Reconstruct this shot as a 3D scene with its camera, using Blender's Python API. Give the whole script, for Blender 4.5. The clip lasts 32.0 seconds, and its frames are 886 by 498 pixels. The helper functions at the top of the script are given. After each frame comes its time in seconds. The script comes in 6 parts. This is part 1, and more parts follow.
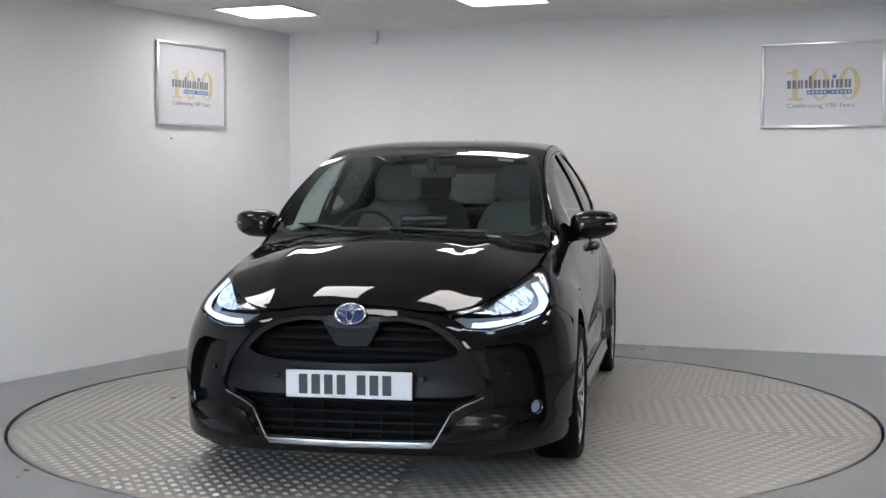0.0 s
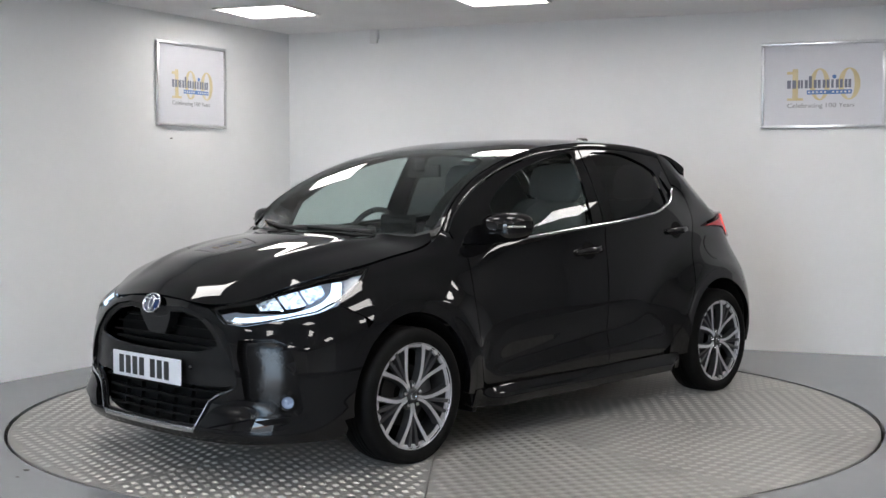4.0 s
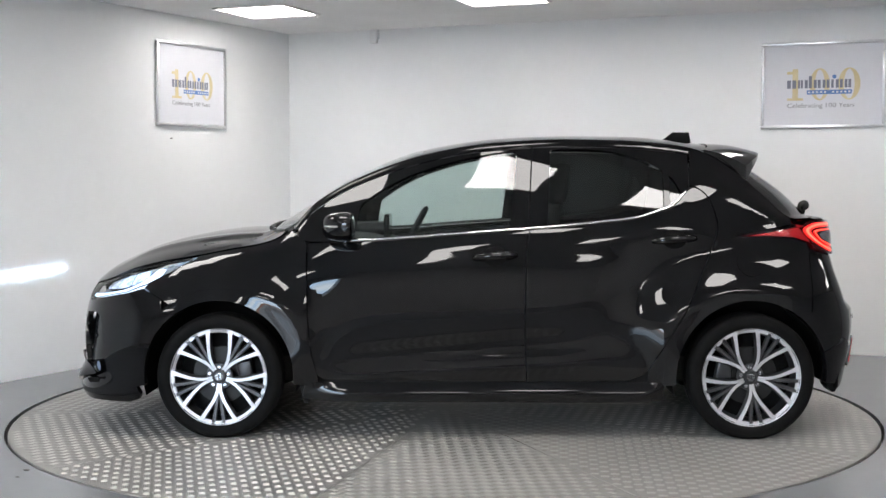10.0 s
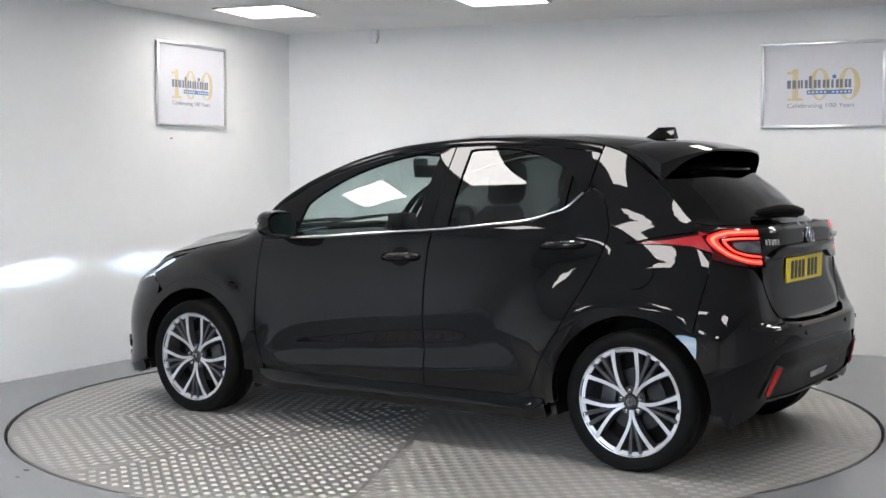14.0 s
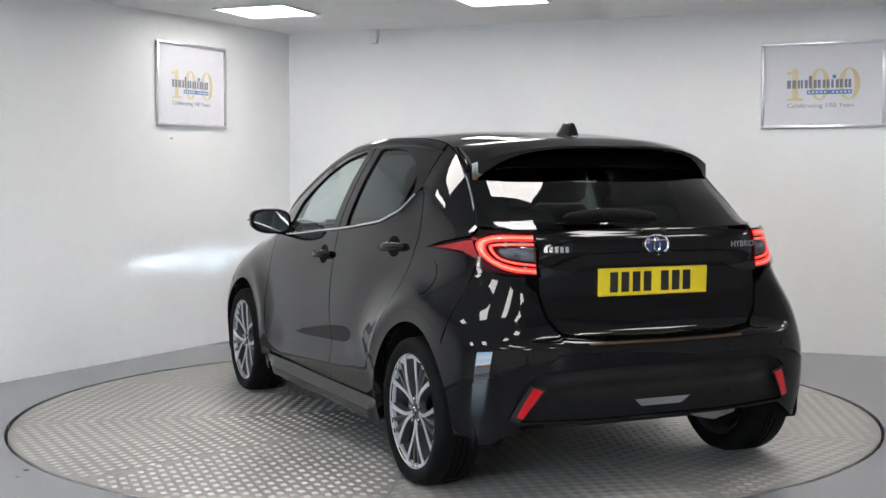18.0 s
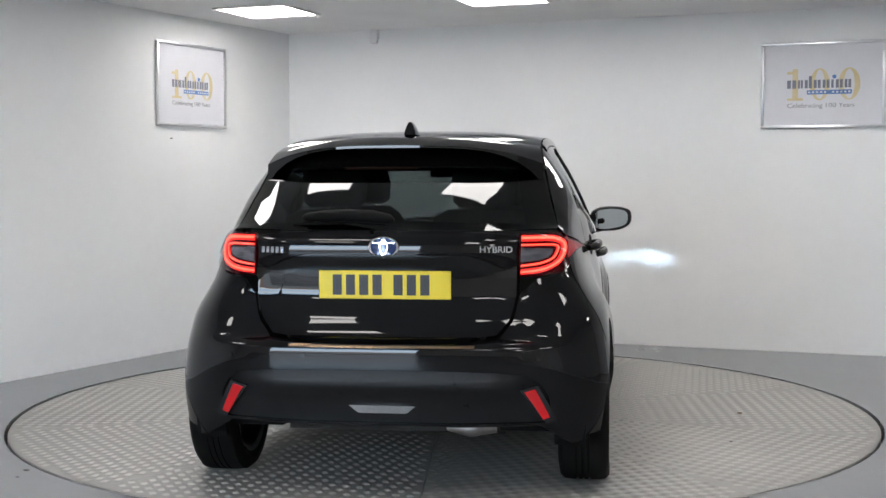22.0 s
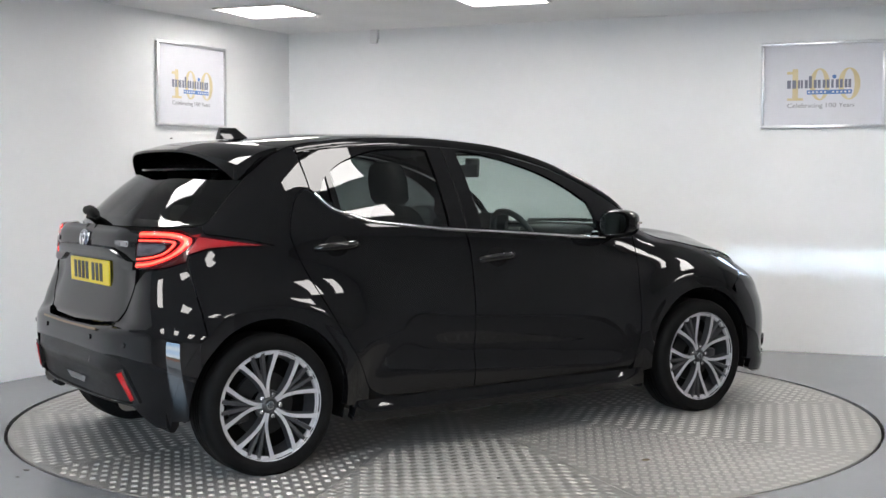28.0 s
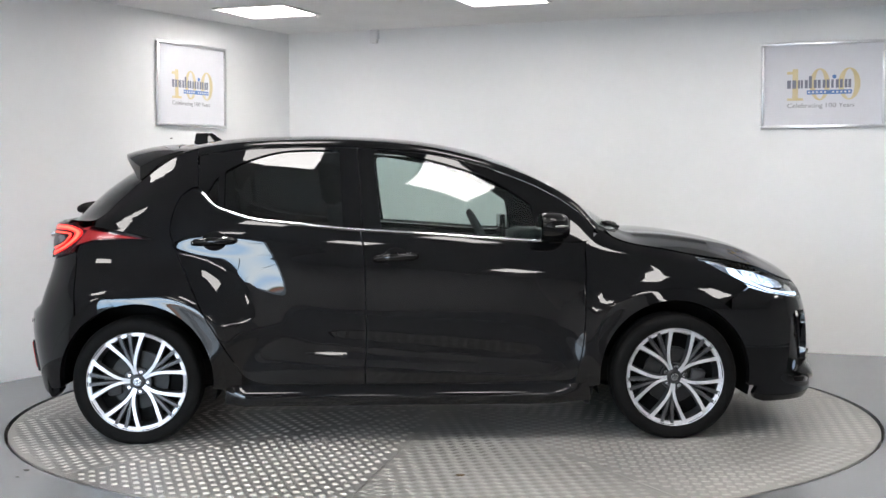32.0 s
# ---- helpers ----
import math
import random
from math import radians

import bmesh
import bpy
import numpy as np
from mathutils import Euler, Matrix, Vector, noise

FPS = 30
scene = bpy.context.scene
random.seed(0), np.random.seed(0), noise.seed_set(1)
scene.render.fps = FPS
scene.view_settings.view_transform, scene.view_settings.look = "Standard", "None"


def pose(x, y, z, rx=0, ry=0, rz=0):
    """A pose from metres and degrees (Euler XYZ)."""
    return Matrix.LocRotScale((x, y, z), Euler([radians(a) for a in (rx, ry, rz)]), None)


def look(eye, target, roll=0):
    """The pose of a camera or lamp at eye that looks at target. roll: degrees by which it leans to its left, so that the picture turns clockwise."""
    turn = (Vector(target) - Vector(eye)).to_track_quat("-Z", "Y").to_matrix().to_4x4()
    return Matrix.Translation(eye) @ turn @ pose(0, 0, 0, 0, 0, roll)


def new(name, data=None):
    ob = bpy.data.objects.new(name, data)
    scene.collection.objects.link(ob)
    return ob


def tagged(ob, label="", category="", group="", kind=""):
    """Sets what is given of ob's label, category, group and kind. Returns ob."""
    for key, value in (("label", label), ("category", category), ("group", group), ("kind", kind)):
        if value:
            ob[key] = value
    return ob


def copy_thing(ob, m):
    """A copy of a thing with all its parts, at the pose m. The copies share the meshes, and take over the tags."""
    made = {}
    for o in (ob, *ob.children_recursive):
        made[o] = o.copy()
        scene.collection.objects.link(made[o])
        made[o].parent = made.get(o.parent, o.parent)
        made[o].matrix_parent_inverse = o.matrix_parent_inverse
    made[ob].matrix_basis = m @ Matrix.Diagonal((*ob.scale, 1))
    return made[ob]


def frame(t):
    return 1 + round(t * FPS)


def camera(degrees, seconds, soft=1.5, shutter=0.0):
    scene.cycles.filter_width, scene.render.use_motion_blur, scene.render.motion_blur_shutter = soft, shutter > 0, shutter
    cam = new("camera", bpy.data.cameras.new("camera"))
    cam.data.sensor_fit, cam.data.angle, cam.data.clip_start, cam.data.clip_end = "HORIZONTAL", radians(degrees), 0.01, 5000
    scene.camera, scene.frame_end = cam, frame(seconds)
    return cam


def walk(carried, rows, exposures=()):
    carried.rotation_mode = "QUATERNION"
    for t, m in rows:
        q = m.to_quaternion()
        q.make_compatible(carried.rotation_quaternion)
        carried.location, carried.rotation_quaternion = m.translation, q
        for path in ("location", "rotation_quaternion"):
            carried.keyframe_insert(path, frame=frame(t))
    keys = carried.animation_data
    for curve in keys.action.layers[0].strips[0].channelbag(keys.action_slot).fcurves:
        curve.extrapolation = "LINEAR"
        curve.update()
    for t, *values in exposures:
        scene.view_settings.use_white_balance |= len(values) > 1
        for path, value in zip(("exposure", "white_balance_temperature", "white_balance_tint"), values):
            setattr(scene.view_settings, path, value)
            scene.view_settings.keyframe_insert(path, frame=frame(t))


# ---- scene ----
# A black hatchback on a turntable in a white photo bay; the camera stands still.
cam = camera(39.13, 32.0)
EYE, AIM = (0.0, -6.778, 1.249), (-0.0047, 0.0, 0.8665)
walk(cam, [(0.0, look(EYE, AIM, -0.14)), (32.0, look(EYE, AIM, -0.14))],
     exposures=[(0.0, -0.12), (1.0, -0.12), (3.0, -0.10), (6.0, 0.20), (10.0, 0.24), (14.0, 0.25), (18.0, 0.18), (20.0, 0.19), (21.5, 0.06), (24.0, 0.01), (25.0, 0.03), (28.0, 0.29), (32.0, 0.34)])


def heading(t):
    """The turntable's turn in degrees at t seconds."""
    return -100.862 - 8.052 * t + 0.001003 * t * t


OX, OY = -0.2085, -0.0278          # the car's middle, off the turntable's axis
TURN_R = 2.262                     # turntable radius
CEIL = 2.438
CORNER = Vector((-1.271, 3.556, 0))
ALONG_BACK = Vector((0.9349, -0.3549, 0)).normalized()
ALONG_LEFT = Vector((-0.4735, -0.8808, 0)).normalized()

# ---- light ----
world = bpy.data.worlds.new("daylight")
scene.world = world
world.use_nodes = True
wn = world.node_tree.nodes
sky = wn.new("ShaderNodeTexSky")
sky.sky_type, sky.sun_disc = "NISHITA", False
sky.sun_elevation, sky.sun_rotation = radians(32), radians(60)
world.node_tree.links.new(sky.outputs[0], wn["Background"].inputs[0])
wn["Background"].inputs[1].default_value = 0.15
sun = new("sun", bpy.data.lights.new("sun", "SUN"))
sun.data.energy, sun.data.angle, sun.data.color = 0.8, radians(10), (1.0, 0.96, 0.9)
sun.matrix_world = look((6, 10, 12), (0, 0, 0))
PANEL_GLOW = 14.9


# ---- materials ----
def material(name, color, rough=0.5, metal=0.0, coat=0.0, spec=0.5):
    m = bpy.data.materials.new(name)
    m.use_nodes = True
    b = m.node_tree.nodes["Principled BSDF"]
    b.inputs["Base Color"].default_value = (*color, 1)
    b.inputs["Roughness"].default_value = rough
    b.inputs["Metallic"].default_value = metal
    b.inputs["Coat Weight"].default_value = coat
    b.inputs["Coat Roughness"].default_value = 0.02
    b.inputs["Specular IOR Level"].default_value = spec
    return m


def vary(m, scale, low, high, rough=None, bump=0.0, bump_scale=None, detail=6.0, stretch=None):
    """Two scales of noise over a material: colour, roughness and fine relief, in object space."""
    t = m.node_tree
    b = t.nodes["Principled BSDF"]
    tc = t.nodes.new("ShaderNodeTexCoord")
    src = tc.outputs["Object"]
    if stretch:
        mp = t.nodes.new("ShaderNodeMapping")
        mp.inputs["Scale"].default_value = stretch
        t.links.new(src, mp.inputs["Vector"])
        src = mp.outputs[0]
    n1, n2 = t.nodes.new("ShaderNodeTexNoise"), t.nodes.new("ShaderNodeTexNoise")
    n1.inputs["Scale"].default_value, n1.inputs["Detail"].default_value = scale, detail
    n2.inputs["Scale"].default_value, n2.inputs["Detail"].default_value = scale * 11, 4
    mix = t.nodes.new("ShaderNodeMath")
    mix.operation = "MULTIPLY_ADD"
    mix.inputs[1].default_value = 0.35
    ramp = t.nodes.new("ShaderNodeValToRGB")
    ramp.color_ramp.elements[0].color, ramp.color_ramp.elements[1].color = (*low, 1), (*high, 1)
    ramp.color_ramp.elements[0].position, ramp.color_ramp.elements[1].position = 0.42, 0.95
    for n in (n1, n2):
        t.links.new(src, n.inputs["Vector"])
    t.links.new(n2.outputs[0], mix.inputs[0])
    t.links.new(n1.outputs[0], mix.inputs[2])
    t.links.new(mix.outputs[0], ramp.inputs[0])
    t.links.new(ramp.outputs[0], b.inputs["Base Color"])
    if rough:
        r = t.nodes.new("ShaderNodeMapRange")
        r.inputs["From Min"].default_value, r.inputs["From Max"].default_value = 0.4, 0.9
        r.inputs["To Min"].default_value, r.inputs["To Max"].default_value = rough
        t.links.new(mix.outputs[0], r.inputs["Value"])
        t.links.new(r.outputs[0], b.inputs["Roughness"])
    if bump:
        n3, bp = t.nodes.new("ShaderNodeTexNoise"), t.nodes.new("ShaderNodeBump")
        n3.inputs["Scale"].default_value = bump_scale or scale * 20
        bp.inputs["Strength"].default_value, bp.inputs["Distance"].default_value = bump, 0.002
        t.links.new(src, n3.inputs["Vector"])
        t.links.new(n3.outputs[0], bp.inputs["Height"])
        t.links.new(bp.outputs[0], b.inputs["Normal"])
    return m


def glow(name, color, strength):
    m = material(name, color, 0.3)
    b = m.node_tree.nodes["Principled BSDF"]
    b.inputs["Emission Color"].default_value = (*color, 1)
    b.inputs["Emission Strength"].default_value = strength
    return m


def pane(name, tint, gloss=1.0):
    """A thin sheet of tinted glass: clear straight through, with a mirror's gloss by Fresnel."""
    m = bpy.data.materials.new(name)
    m.use_nodes = True
    t = m.node_tree
    t.nodes.remove(t.nodes["Principled BSDF"])
    clear, shine = t.nodes.new("ShaderNodeBsdfTransparent"), t.nodes.new("ShaderNodeBsdfGlossy")
    fr, mix = t.nodes.new("ShaderNodeLayerWeight"), t.nodes.new("ShaderNodeMixShader")
    power, base = t.nodes.new("ShaderNodeMath"), t.nodes.new("ShaderNodeMath")
    power.operation, power.inputs[1].default_value = "POWER", 5.0
    base.operation, base.inputs[1].default_value, base.inputs[2].default_value = "MULTIPLY_ADD", 0.94, 0.05
    t.links.new(fr.outputs["Facing"], power.inputs[0])
    t.links.new(power.outputs[0], base.inputs[0])
    clear.inputs[0].default_value = (*tint, 1)
    shine.inputs["Color"].default_value = (gloss, gloss, gloss, 1)
    shine.inputs["Roughness"].default_value = 0.0
    t.links.new(base.outputs[0], mix.inputs[0])
    t.links.new(clear.outputs[0], mix.inputs[1])
    t.links.new(shine.outputs[0], mix.inputs[2])
    t.links.new(mix.outputs[0], t.nodes["Material Output"].inputs[0])
    return m


M_WALL = vary(material("white_emulsion", (0.8, 0.8, 0.79), 0.55), 0.9, (0.81, 0.815, 0.815), (0.865, 0.867, 0.867), (0.5, 0.65), 0.12, 160)
# grey put into unseen walls to darken their reflection in the car
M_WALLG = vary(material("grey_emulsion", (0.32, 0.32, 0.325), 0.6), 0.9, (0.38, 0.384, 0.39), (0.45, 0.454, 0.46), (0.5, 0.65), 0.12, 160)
M_CEIL = vary(material("ceiling_tile", (0.78, 0.78, 0.77), 0.8), 2.0, (0.79, 0.79, 0.788), (0.85, 0.85, 0.848), None, 0.35, 220)
M_FLOOR = vary(material("grey_floor_paint", (0.19, 0.195, 0.20), 0.24), 0.8, (0.182, 0.187, 0.193), (0.200, 0.204, 0.209), None, 0.0, None, 3.0)
M_PLATE = vary(material("worn_aluminium_plate", (0.45, 0.45, 0.44), 0.4, 0.55), 1.1, (0.295, 0.283, 0.262), (0.395, 0.380, 0.352), (0.36, 0.5), 0.2, 90)
M_TREAD = vary(material("polished_tread", (0.5, 0.5, 0.48), 0.4, 0.4), 2.3, (0.45, 0.437, 0.41), (0.54, 0.525, 0.495), (0.5, 0.6))
M_YARD = vary(material("damp_asphalt", (0.06, 0.065, 0.07), 0.25), 1.5, (0.05, 0.055, 0.06), (0.09, 0.095, 0.10), (0.12, 0.35), 0.3, 60)
M_PANEL = glow("led_panel_diffuser", (1.0, 0.966, 0.944), PANEL_GLOW)
M_TRIMW = material("white_metal_trim", (0.78, 0.78, 0.77), 0.4)
M_ALU = vary(material("brushed_aluminium", (0.72, 0.72, 0.73), 0.3, 1.0), 3, (0.66, 0.66, 0.67), (0.76, 0.76, 0.77), (0.25, 0.38), 0.0, None, 6, (1, 1, 30))
M_PAPER = vary(material("poster_paper", (0.6, 0.6, 0.64), 0.5), 4, (0.66, 0.66, 0.70), (0.70, 0.70, 0.74))
M_PAINT = material("black_gloss_paint", (0.0035, 0.0035, 0.004), 0.5, 0.0, 1.0, 0.0)
M_PAINT.node_tree.nodes["Principled BSDF"].inputs["Coat IOR"].default_value = 1.41
M_PIANO = material("piano_black_trim", (0.004, 0.004, 0.004), 0.07)
M_PLASTIC = vary(material("grained_black_plastic", (0.018, 0.018, 0.018), 0.5), 30, (0.012, 0.012, 0.0125), (0.024, 0.024, 0.024), (0.4, 0.55), 0.3, 900)
M_RUBBER = vary(material("tyre_rubber", (0.010, 0.010, 0.010), 0.6), 14, (0.004, 0.004, 0.0042), (0.009, 0.0088, 0.0085), (0.55, 0.75), 0.15, 300)
M_RUBBER.node_tree.nodes["Principled BSDF"].inputs["Specular IOR Level"].default_value = 0.08
# near-black for inner parts and for sheets that stand in for shade
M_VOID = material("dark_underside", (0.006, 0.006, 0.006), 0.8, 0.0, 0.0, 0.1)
M_UNDER = vary(material("dusty_underbody", (0.07, 0.068, 0.064), 0.8, 0.0, 0.0, 0.2), 4, (0.025, 0.0245, 0.023), (0.055, 0.053, 0.05))
M_CHROME = material("chrome", (0.86, 0.86, 0.87), 0.06, 1.0)
M_SATIN = material("satin_silver_trim", (0.62, 0.63, 0.65), 0.22, 1.0)
M_MACHINED = vary(material("machined_alloy_face", (0.62, 0.62, 0.64), 0.4, 0.75), 8, (0.60, 0.60, 0.625), (0.72, 0.72, 0.745), (0.34, 0.46))
M_STEEL = vary(material("brake_steel", (0.35, 0.34, 0.33), 0.4, 1.0), 9, (0.26, 0.25, 0.24), (0.44, 0.43, 0.42), (0.3, 0.5))
M_GLASS = pane("clear_glass", (0.70, 0.79, 0.765))
M_SCREEN = pane("windscreen_glass", (0.76, 0.84, 0.815))
M_PRIVACY = pane("privacy_glass", (0.11, 0.125, 0.125))
M_LENS = pane("lamp_lens", (0.95, 0.96, 0.97), 0.4)

M_TRIM = vary(material("dark_cloth_trim", (0.09, 0.09, 0.092), 0.8), 40, (0.07, 0.071, 0.073), (0.11, 0.111, 0.113), None, 0.3, 700)
M_SEAT = vary(material("grey_seat_cloth", (0.26, 0.27, 0.27), 0.85), 35, (0.13, 0.137, 0.137), (0.20, 0.207, 0.207), None, 0.4, 800)
M_DASH = vary(material("soft_touch_plastic", (0.02, 0.02, 0.021), 0.6), 60, (0.016, 0.016, 0.017), (0.028, 0.028, 0.029), None, 0.3, 900)
M_MIRROR = material("mirror_glass", (0.42, 0.46, 0.47), 0.0, 1.0)
M_BLUE = material("badge_blue", (0.01, 0.03, 0.12), 0.15, 0.2, 0.8)
M_INK = material("plate_ink", (0.012, 0.012, 0.014), 0.4)
M_WPLATE = material("white_plate", (0.72, 0.73, 0.76), 0.3)
M_YPLATE = material("yellow_plate", (0.78, 0.60, 0.02), 0.3)
M_BRONZE = material("bronze_film", (0.30, 0.20, 0.12), 0.2, 1.0)
M_SATINBLACK = material("satin_dark_trim", (0.06, 0.062, 0.066), 0.25, 0.8)
M_REDLENS = material("red_lamp_lens", (0.05, 0.001, 0.002), 0.08, 0.0, 0.3, 0.3)
M_REDWING = glow("red_wing_lens", (0.30, 0.004, 0.008), 0.30)
M_REDREF = material("red_reflector", (0.55, 0.008, 0.012), 0.15, 0.0, 0.5)
M_REDGLOW = glow("tail_light_glow", (1.0, 0.10, 0.055), 2.8)
M_REDMID = glow("tail_light_edge", (1.0, 0.016, 0.014), 0.95)
M_GREYLENS = vary(material("grey_lens", (0.07, 0.07, 0.085), 0.2, 0.3), 22, (0.03, 0.03, 0.04), (0.22, 0.22, 0.25), None, 0, None, 2, (1, 1, 3))
M_LENSY = material("indicator_lens", (0.6, 0.58, 0.52), 0.1, 0.3)
M_FOG = glow("fog_glow", (0.16, 0.20, 0.28), 0.5)
M_DRL = glow("running_light_glow", (0.62, 0.80, 1.0), 1.9)
M_LAMPIN = glow("lamp_inside", (0.09, 0.105, 0.13), 1.0)
M_BEAM = glow("beam_source", (0.60, 0.84, 1.0), 36000.0)
M_BEAMLOW = glow("beam_source_dim", (0.56, 0.82, 1.0), 12000.0)
M_MASK = vary(material("satin_black_plastic", (0.010, 0.010, 0.010), 0.35, 0.0, 0.0, 0.22), 20, (0.008, 0.008, 0.0085), (0.013, 0.013, 0.0135), (0.26, 0.36), 0.25, 700)
M_HOLLOW = vary(material("smooth_black_plastic", (0.005, 0.005, 0.005), 0.18, 0.0, 0.0, 0.2), 20, (0.004, 0.004, 0.0042), (0.006, 0.006, 0.0063), (0.14, 0.22))
M_SLAT = material("grille_plastic", (0.005, 0.005, 0.005), 0.45, 0.0, 0.0, 0.05)
M_GUIDE = glow("light_guide", (0.14, 0.17, 0.22), 0.3)


def faceted(name, color, low, high):
    """A lamp reflector whose facets throw uneven light."""
    m = glow(name, color, 1.0)
    t = m.node_tree
    tc, vo, mr = t.nodes.new("ShaderNodeTexCoord"), t.nodes.new("ShaderNodeTexVoronoi"), t.nodes.new("ShaderNodeMapRange")
    vo.inputs["Scale"].default_value = 80
    mr.inputs["To Min"].default_value, mr.inputs["To Max"].default_value = low, high
    t.links.new(tc.outputs["Object"], vo.inputs["Vector"])
    t.links.new(vo.outputs["Color"], mr.inputs["Value"])
    t.links.new(mr.outputs[0], t.nodes["Principled BSDF"].inputs["Emission Strength"])
    return m


M_CELL = faceted("lamp_cell_glow", (0.62, 0.78, 1.0), -0.6, 1.9)
M_CELLDIM = faceted("lamp_cell_dim", (0.62, 0.72, 0.85), -0.7, 1.3)
M_STICKER = material("sticker", (0.35, 0.42, 0.42), 0.5)


# ---- making ----
def finish(name, me, mat, parent=None, label="", m=None):
    me.materials.append(mat)
    ob = new(name, me)
    if parent:
        ob.parent = parent
    if m:
        ob.matrix_basis = m
    if label:
        tagged(ob, label)
    return ob


def part(name, bm, mat, parent=None, label="", smooth=False, m=None):
    """Links a bmesh as one mesh object under a thing or a part."""
    me = bpy.data.meshes.new(name)
    bm.normal_update()
    bm.to_mesh(me)
    bm.free()
    if smooth:
        for p in me.polygons:
            p.use_smooth = True
        me.set_sharp_from_angle(angle=radians(38 if smooth is True else smooth))
    return finish(name, me, mat, parent, label, m)


def box(bm, lo, hi, bevel=0.0, m=None, seg=1):
    vs = bmesh.ops.create_cube(bm, size=1)["verts"]
    s = [b - a for a, b in zip(lo, hi)]
    c = [(b + a) / 2 for a, b in zip(lo, hi)]
    for v in vs:
        v.co = Vector((v.co.x * s[0] + c[0], v.co.y * s[1] + c[1], v.co.z * s[2] + c[2]))
    if bevel:
        es = list({e for v in vs for e in v.link_edges})
        r = bmesh.ops.bevel(bm, geom=es, offset=bevel, segments=seg, affect="EDGES", profile=0.5)
        vs = list({v for f in r["faces"] for v in f.verts} | {v for v in vs if v.is_valid})
    if m:
        bmesh.ops.transform(bm, matrix=m, verts=vs)
    return vs


def slab(bm, poly, z0, z1, m=None):
    """A prism over a plan polygon."""
    lo = [bm.verts.new((x, y, z0)) for x, y in poly]
    hi = [bm.verts.new((x, y, z1)) for x, y in poly]
    n = len(poly)
    bm.faces.new(list(reversed(lo)))
    bm.faces.new(hi)
    for i in range(n):
        bm.faces.new((lo[i], lo[(i + 1) % n], hi[(i + 1) % n], hi[i]))
    if m:
        bmesh.ops.transform(bm, matrix=m, verts=lo + hi)
    return lo + hi


def spun(bm, profile, n=48, m=None, close=False):
    """A turned shape: profile of (radius, height) about the z axis."""
    rings = []
    for r, h in profile:
        rings.append([bm.verts.new((r * math.cos(a), r * math.sin(a), h)) for a in [2 * math.pi * k / n for k in range(n)]] if r > 1e-6 else [bm.verts.new((0, 0, h))])
    pairs = list(zip(rings, rings[1:])) + ([(rings[-1], rings[0])] if close else [])
    for a, b in pairs:
        for k in range(n):
            j = (k + 1) % n
            if len(a) == 1 and len(b) > 1:
                bm.faces.new((a[0], b[k], b[j]))
            elif len(b) == 1 and len(a) > 1:
                bm.faces.new((a[k], b[0], a[j]))
            elif len(a) > 1:
                bm.faces.new((a[k], b[k], b[j], a[j]))
    vs = [v for r in rings for v in r]
    if m:
        bmesh.ops.transform(bm, matrix=m, verts=vs)
    return vs


def tube(bm, pts, radius, n=8, caps=True):
    """A round bar along points; radius may be one number or one for each point."""
    pts = [Vector(p) for p in pts]
    rad = radius if isinstance(radius, (list, tuple)) else [radius] * len(pts)
    up, rings = Vector((0.13, 0.21, 0.97)), []
    for i, p in enumerate(pts):
        d = (pts[min(i + 1, len(pts) - 1)] - pts[max(i - 1, 0)]).normalized()
        a = d.cross(up).normalized()
        b = d.cross(a)
        rings.append([bm.verts.new(p + (a * math.cos(2 * math.pi * k / n) + b * math.sin(2 * math.pi * k / n)) * rad[i]) for k in range(n)])
    for r, s in zip(rings, rings[1:]):
        for k in range(n):
            bm.faces.new((r[k], r[(k + 1) % n], s[(k + 1) % n], s[k]))
    if caps:
        bm.faces.new(list(reversed(rings[0])))
        bm.faces.new(rings[-1])
    return [v for r in rings for v in r]


# ---- the room ----
def wall_matrix(origin, along, inward):
    """x along the wall, y out of the room, z up."""
    return Matrix(((along.x, -inward.x, 0, origin.x), (along.y, -inward.y, 0, origin.y), (0, 0, 1, 0), (0, 0, 0, 1)))


IN_BACK = Vector((-0.3549, -0.9349, 0)).normalized()
IN_LEFT = Vector((0.8808, -0.4735, 0)).normalized()
MB = wall_matrix(CORNER, ALONG_BACK, IN_BACK)
ML = wall_matrix(CORNER, ALONG_LEFT, IN_LEFT)
BACK_LEN, LEFT_LEN = 8.6, 10.4
P_RIGHT = CORNER + ALONG_BACK * BACK_LEN
P_FRONT = CORNER + ALONG_LEFT * LEFT_LEN
P_FAR = P_RIGHT + ALONG_LEFT * LEFT_LEN * 0.98
ROOM = [CORNER, P_FRONT, P_FAR, P_RIGHT]


def wall(name, m, length, openings, label, mat=None):
    """A wall 0.2 m thick with openings (s0, s1, z0, z1) that go right through it."""
    bm = bmesh.new()
    s = 0.0
    for s0, s1, z0, z1 in openings:
        box(bm, (s, 0, 0), (s0, 0.2, CEIL + 0.1))
        if z0 > 0:
            box(bm, (s0, 0, 0), (s1, 0.2, z0))
        box(bm, (s0, 0, z1), (s1, 0.2, CEIL + 0.1))
        s = s1
    box(bm, (s, 0, 0), (length, 0.2, CEIL + 0.1))
    return tagged(part(name, bm, mat or M_WALL, None, label, m=m), kind="structure", category="wall")


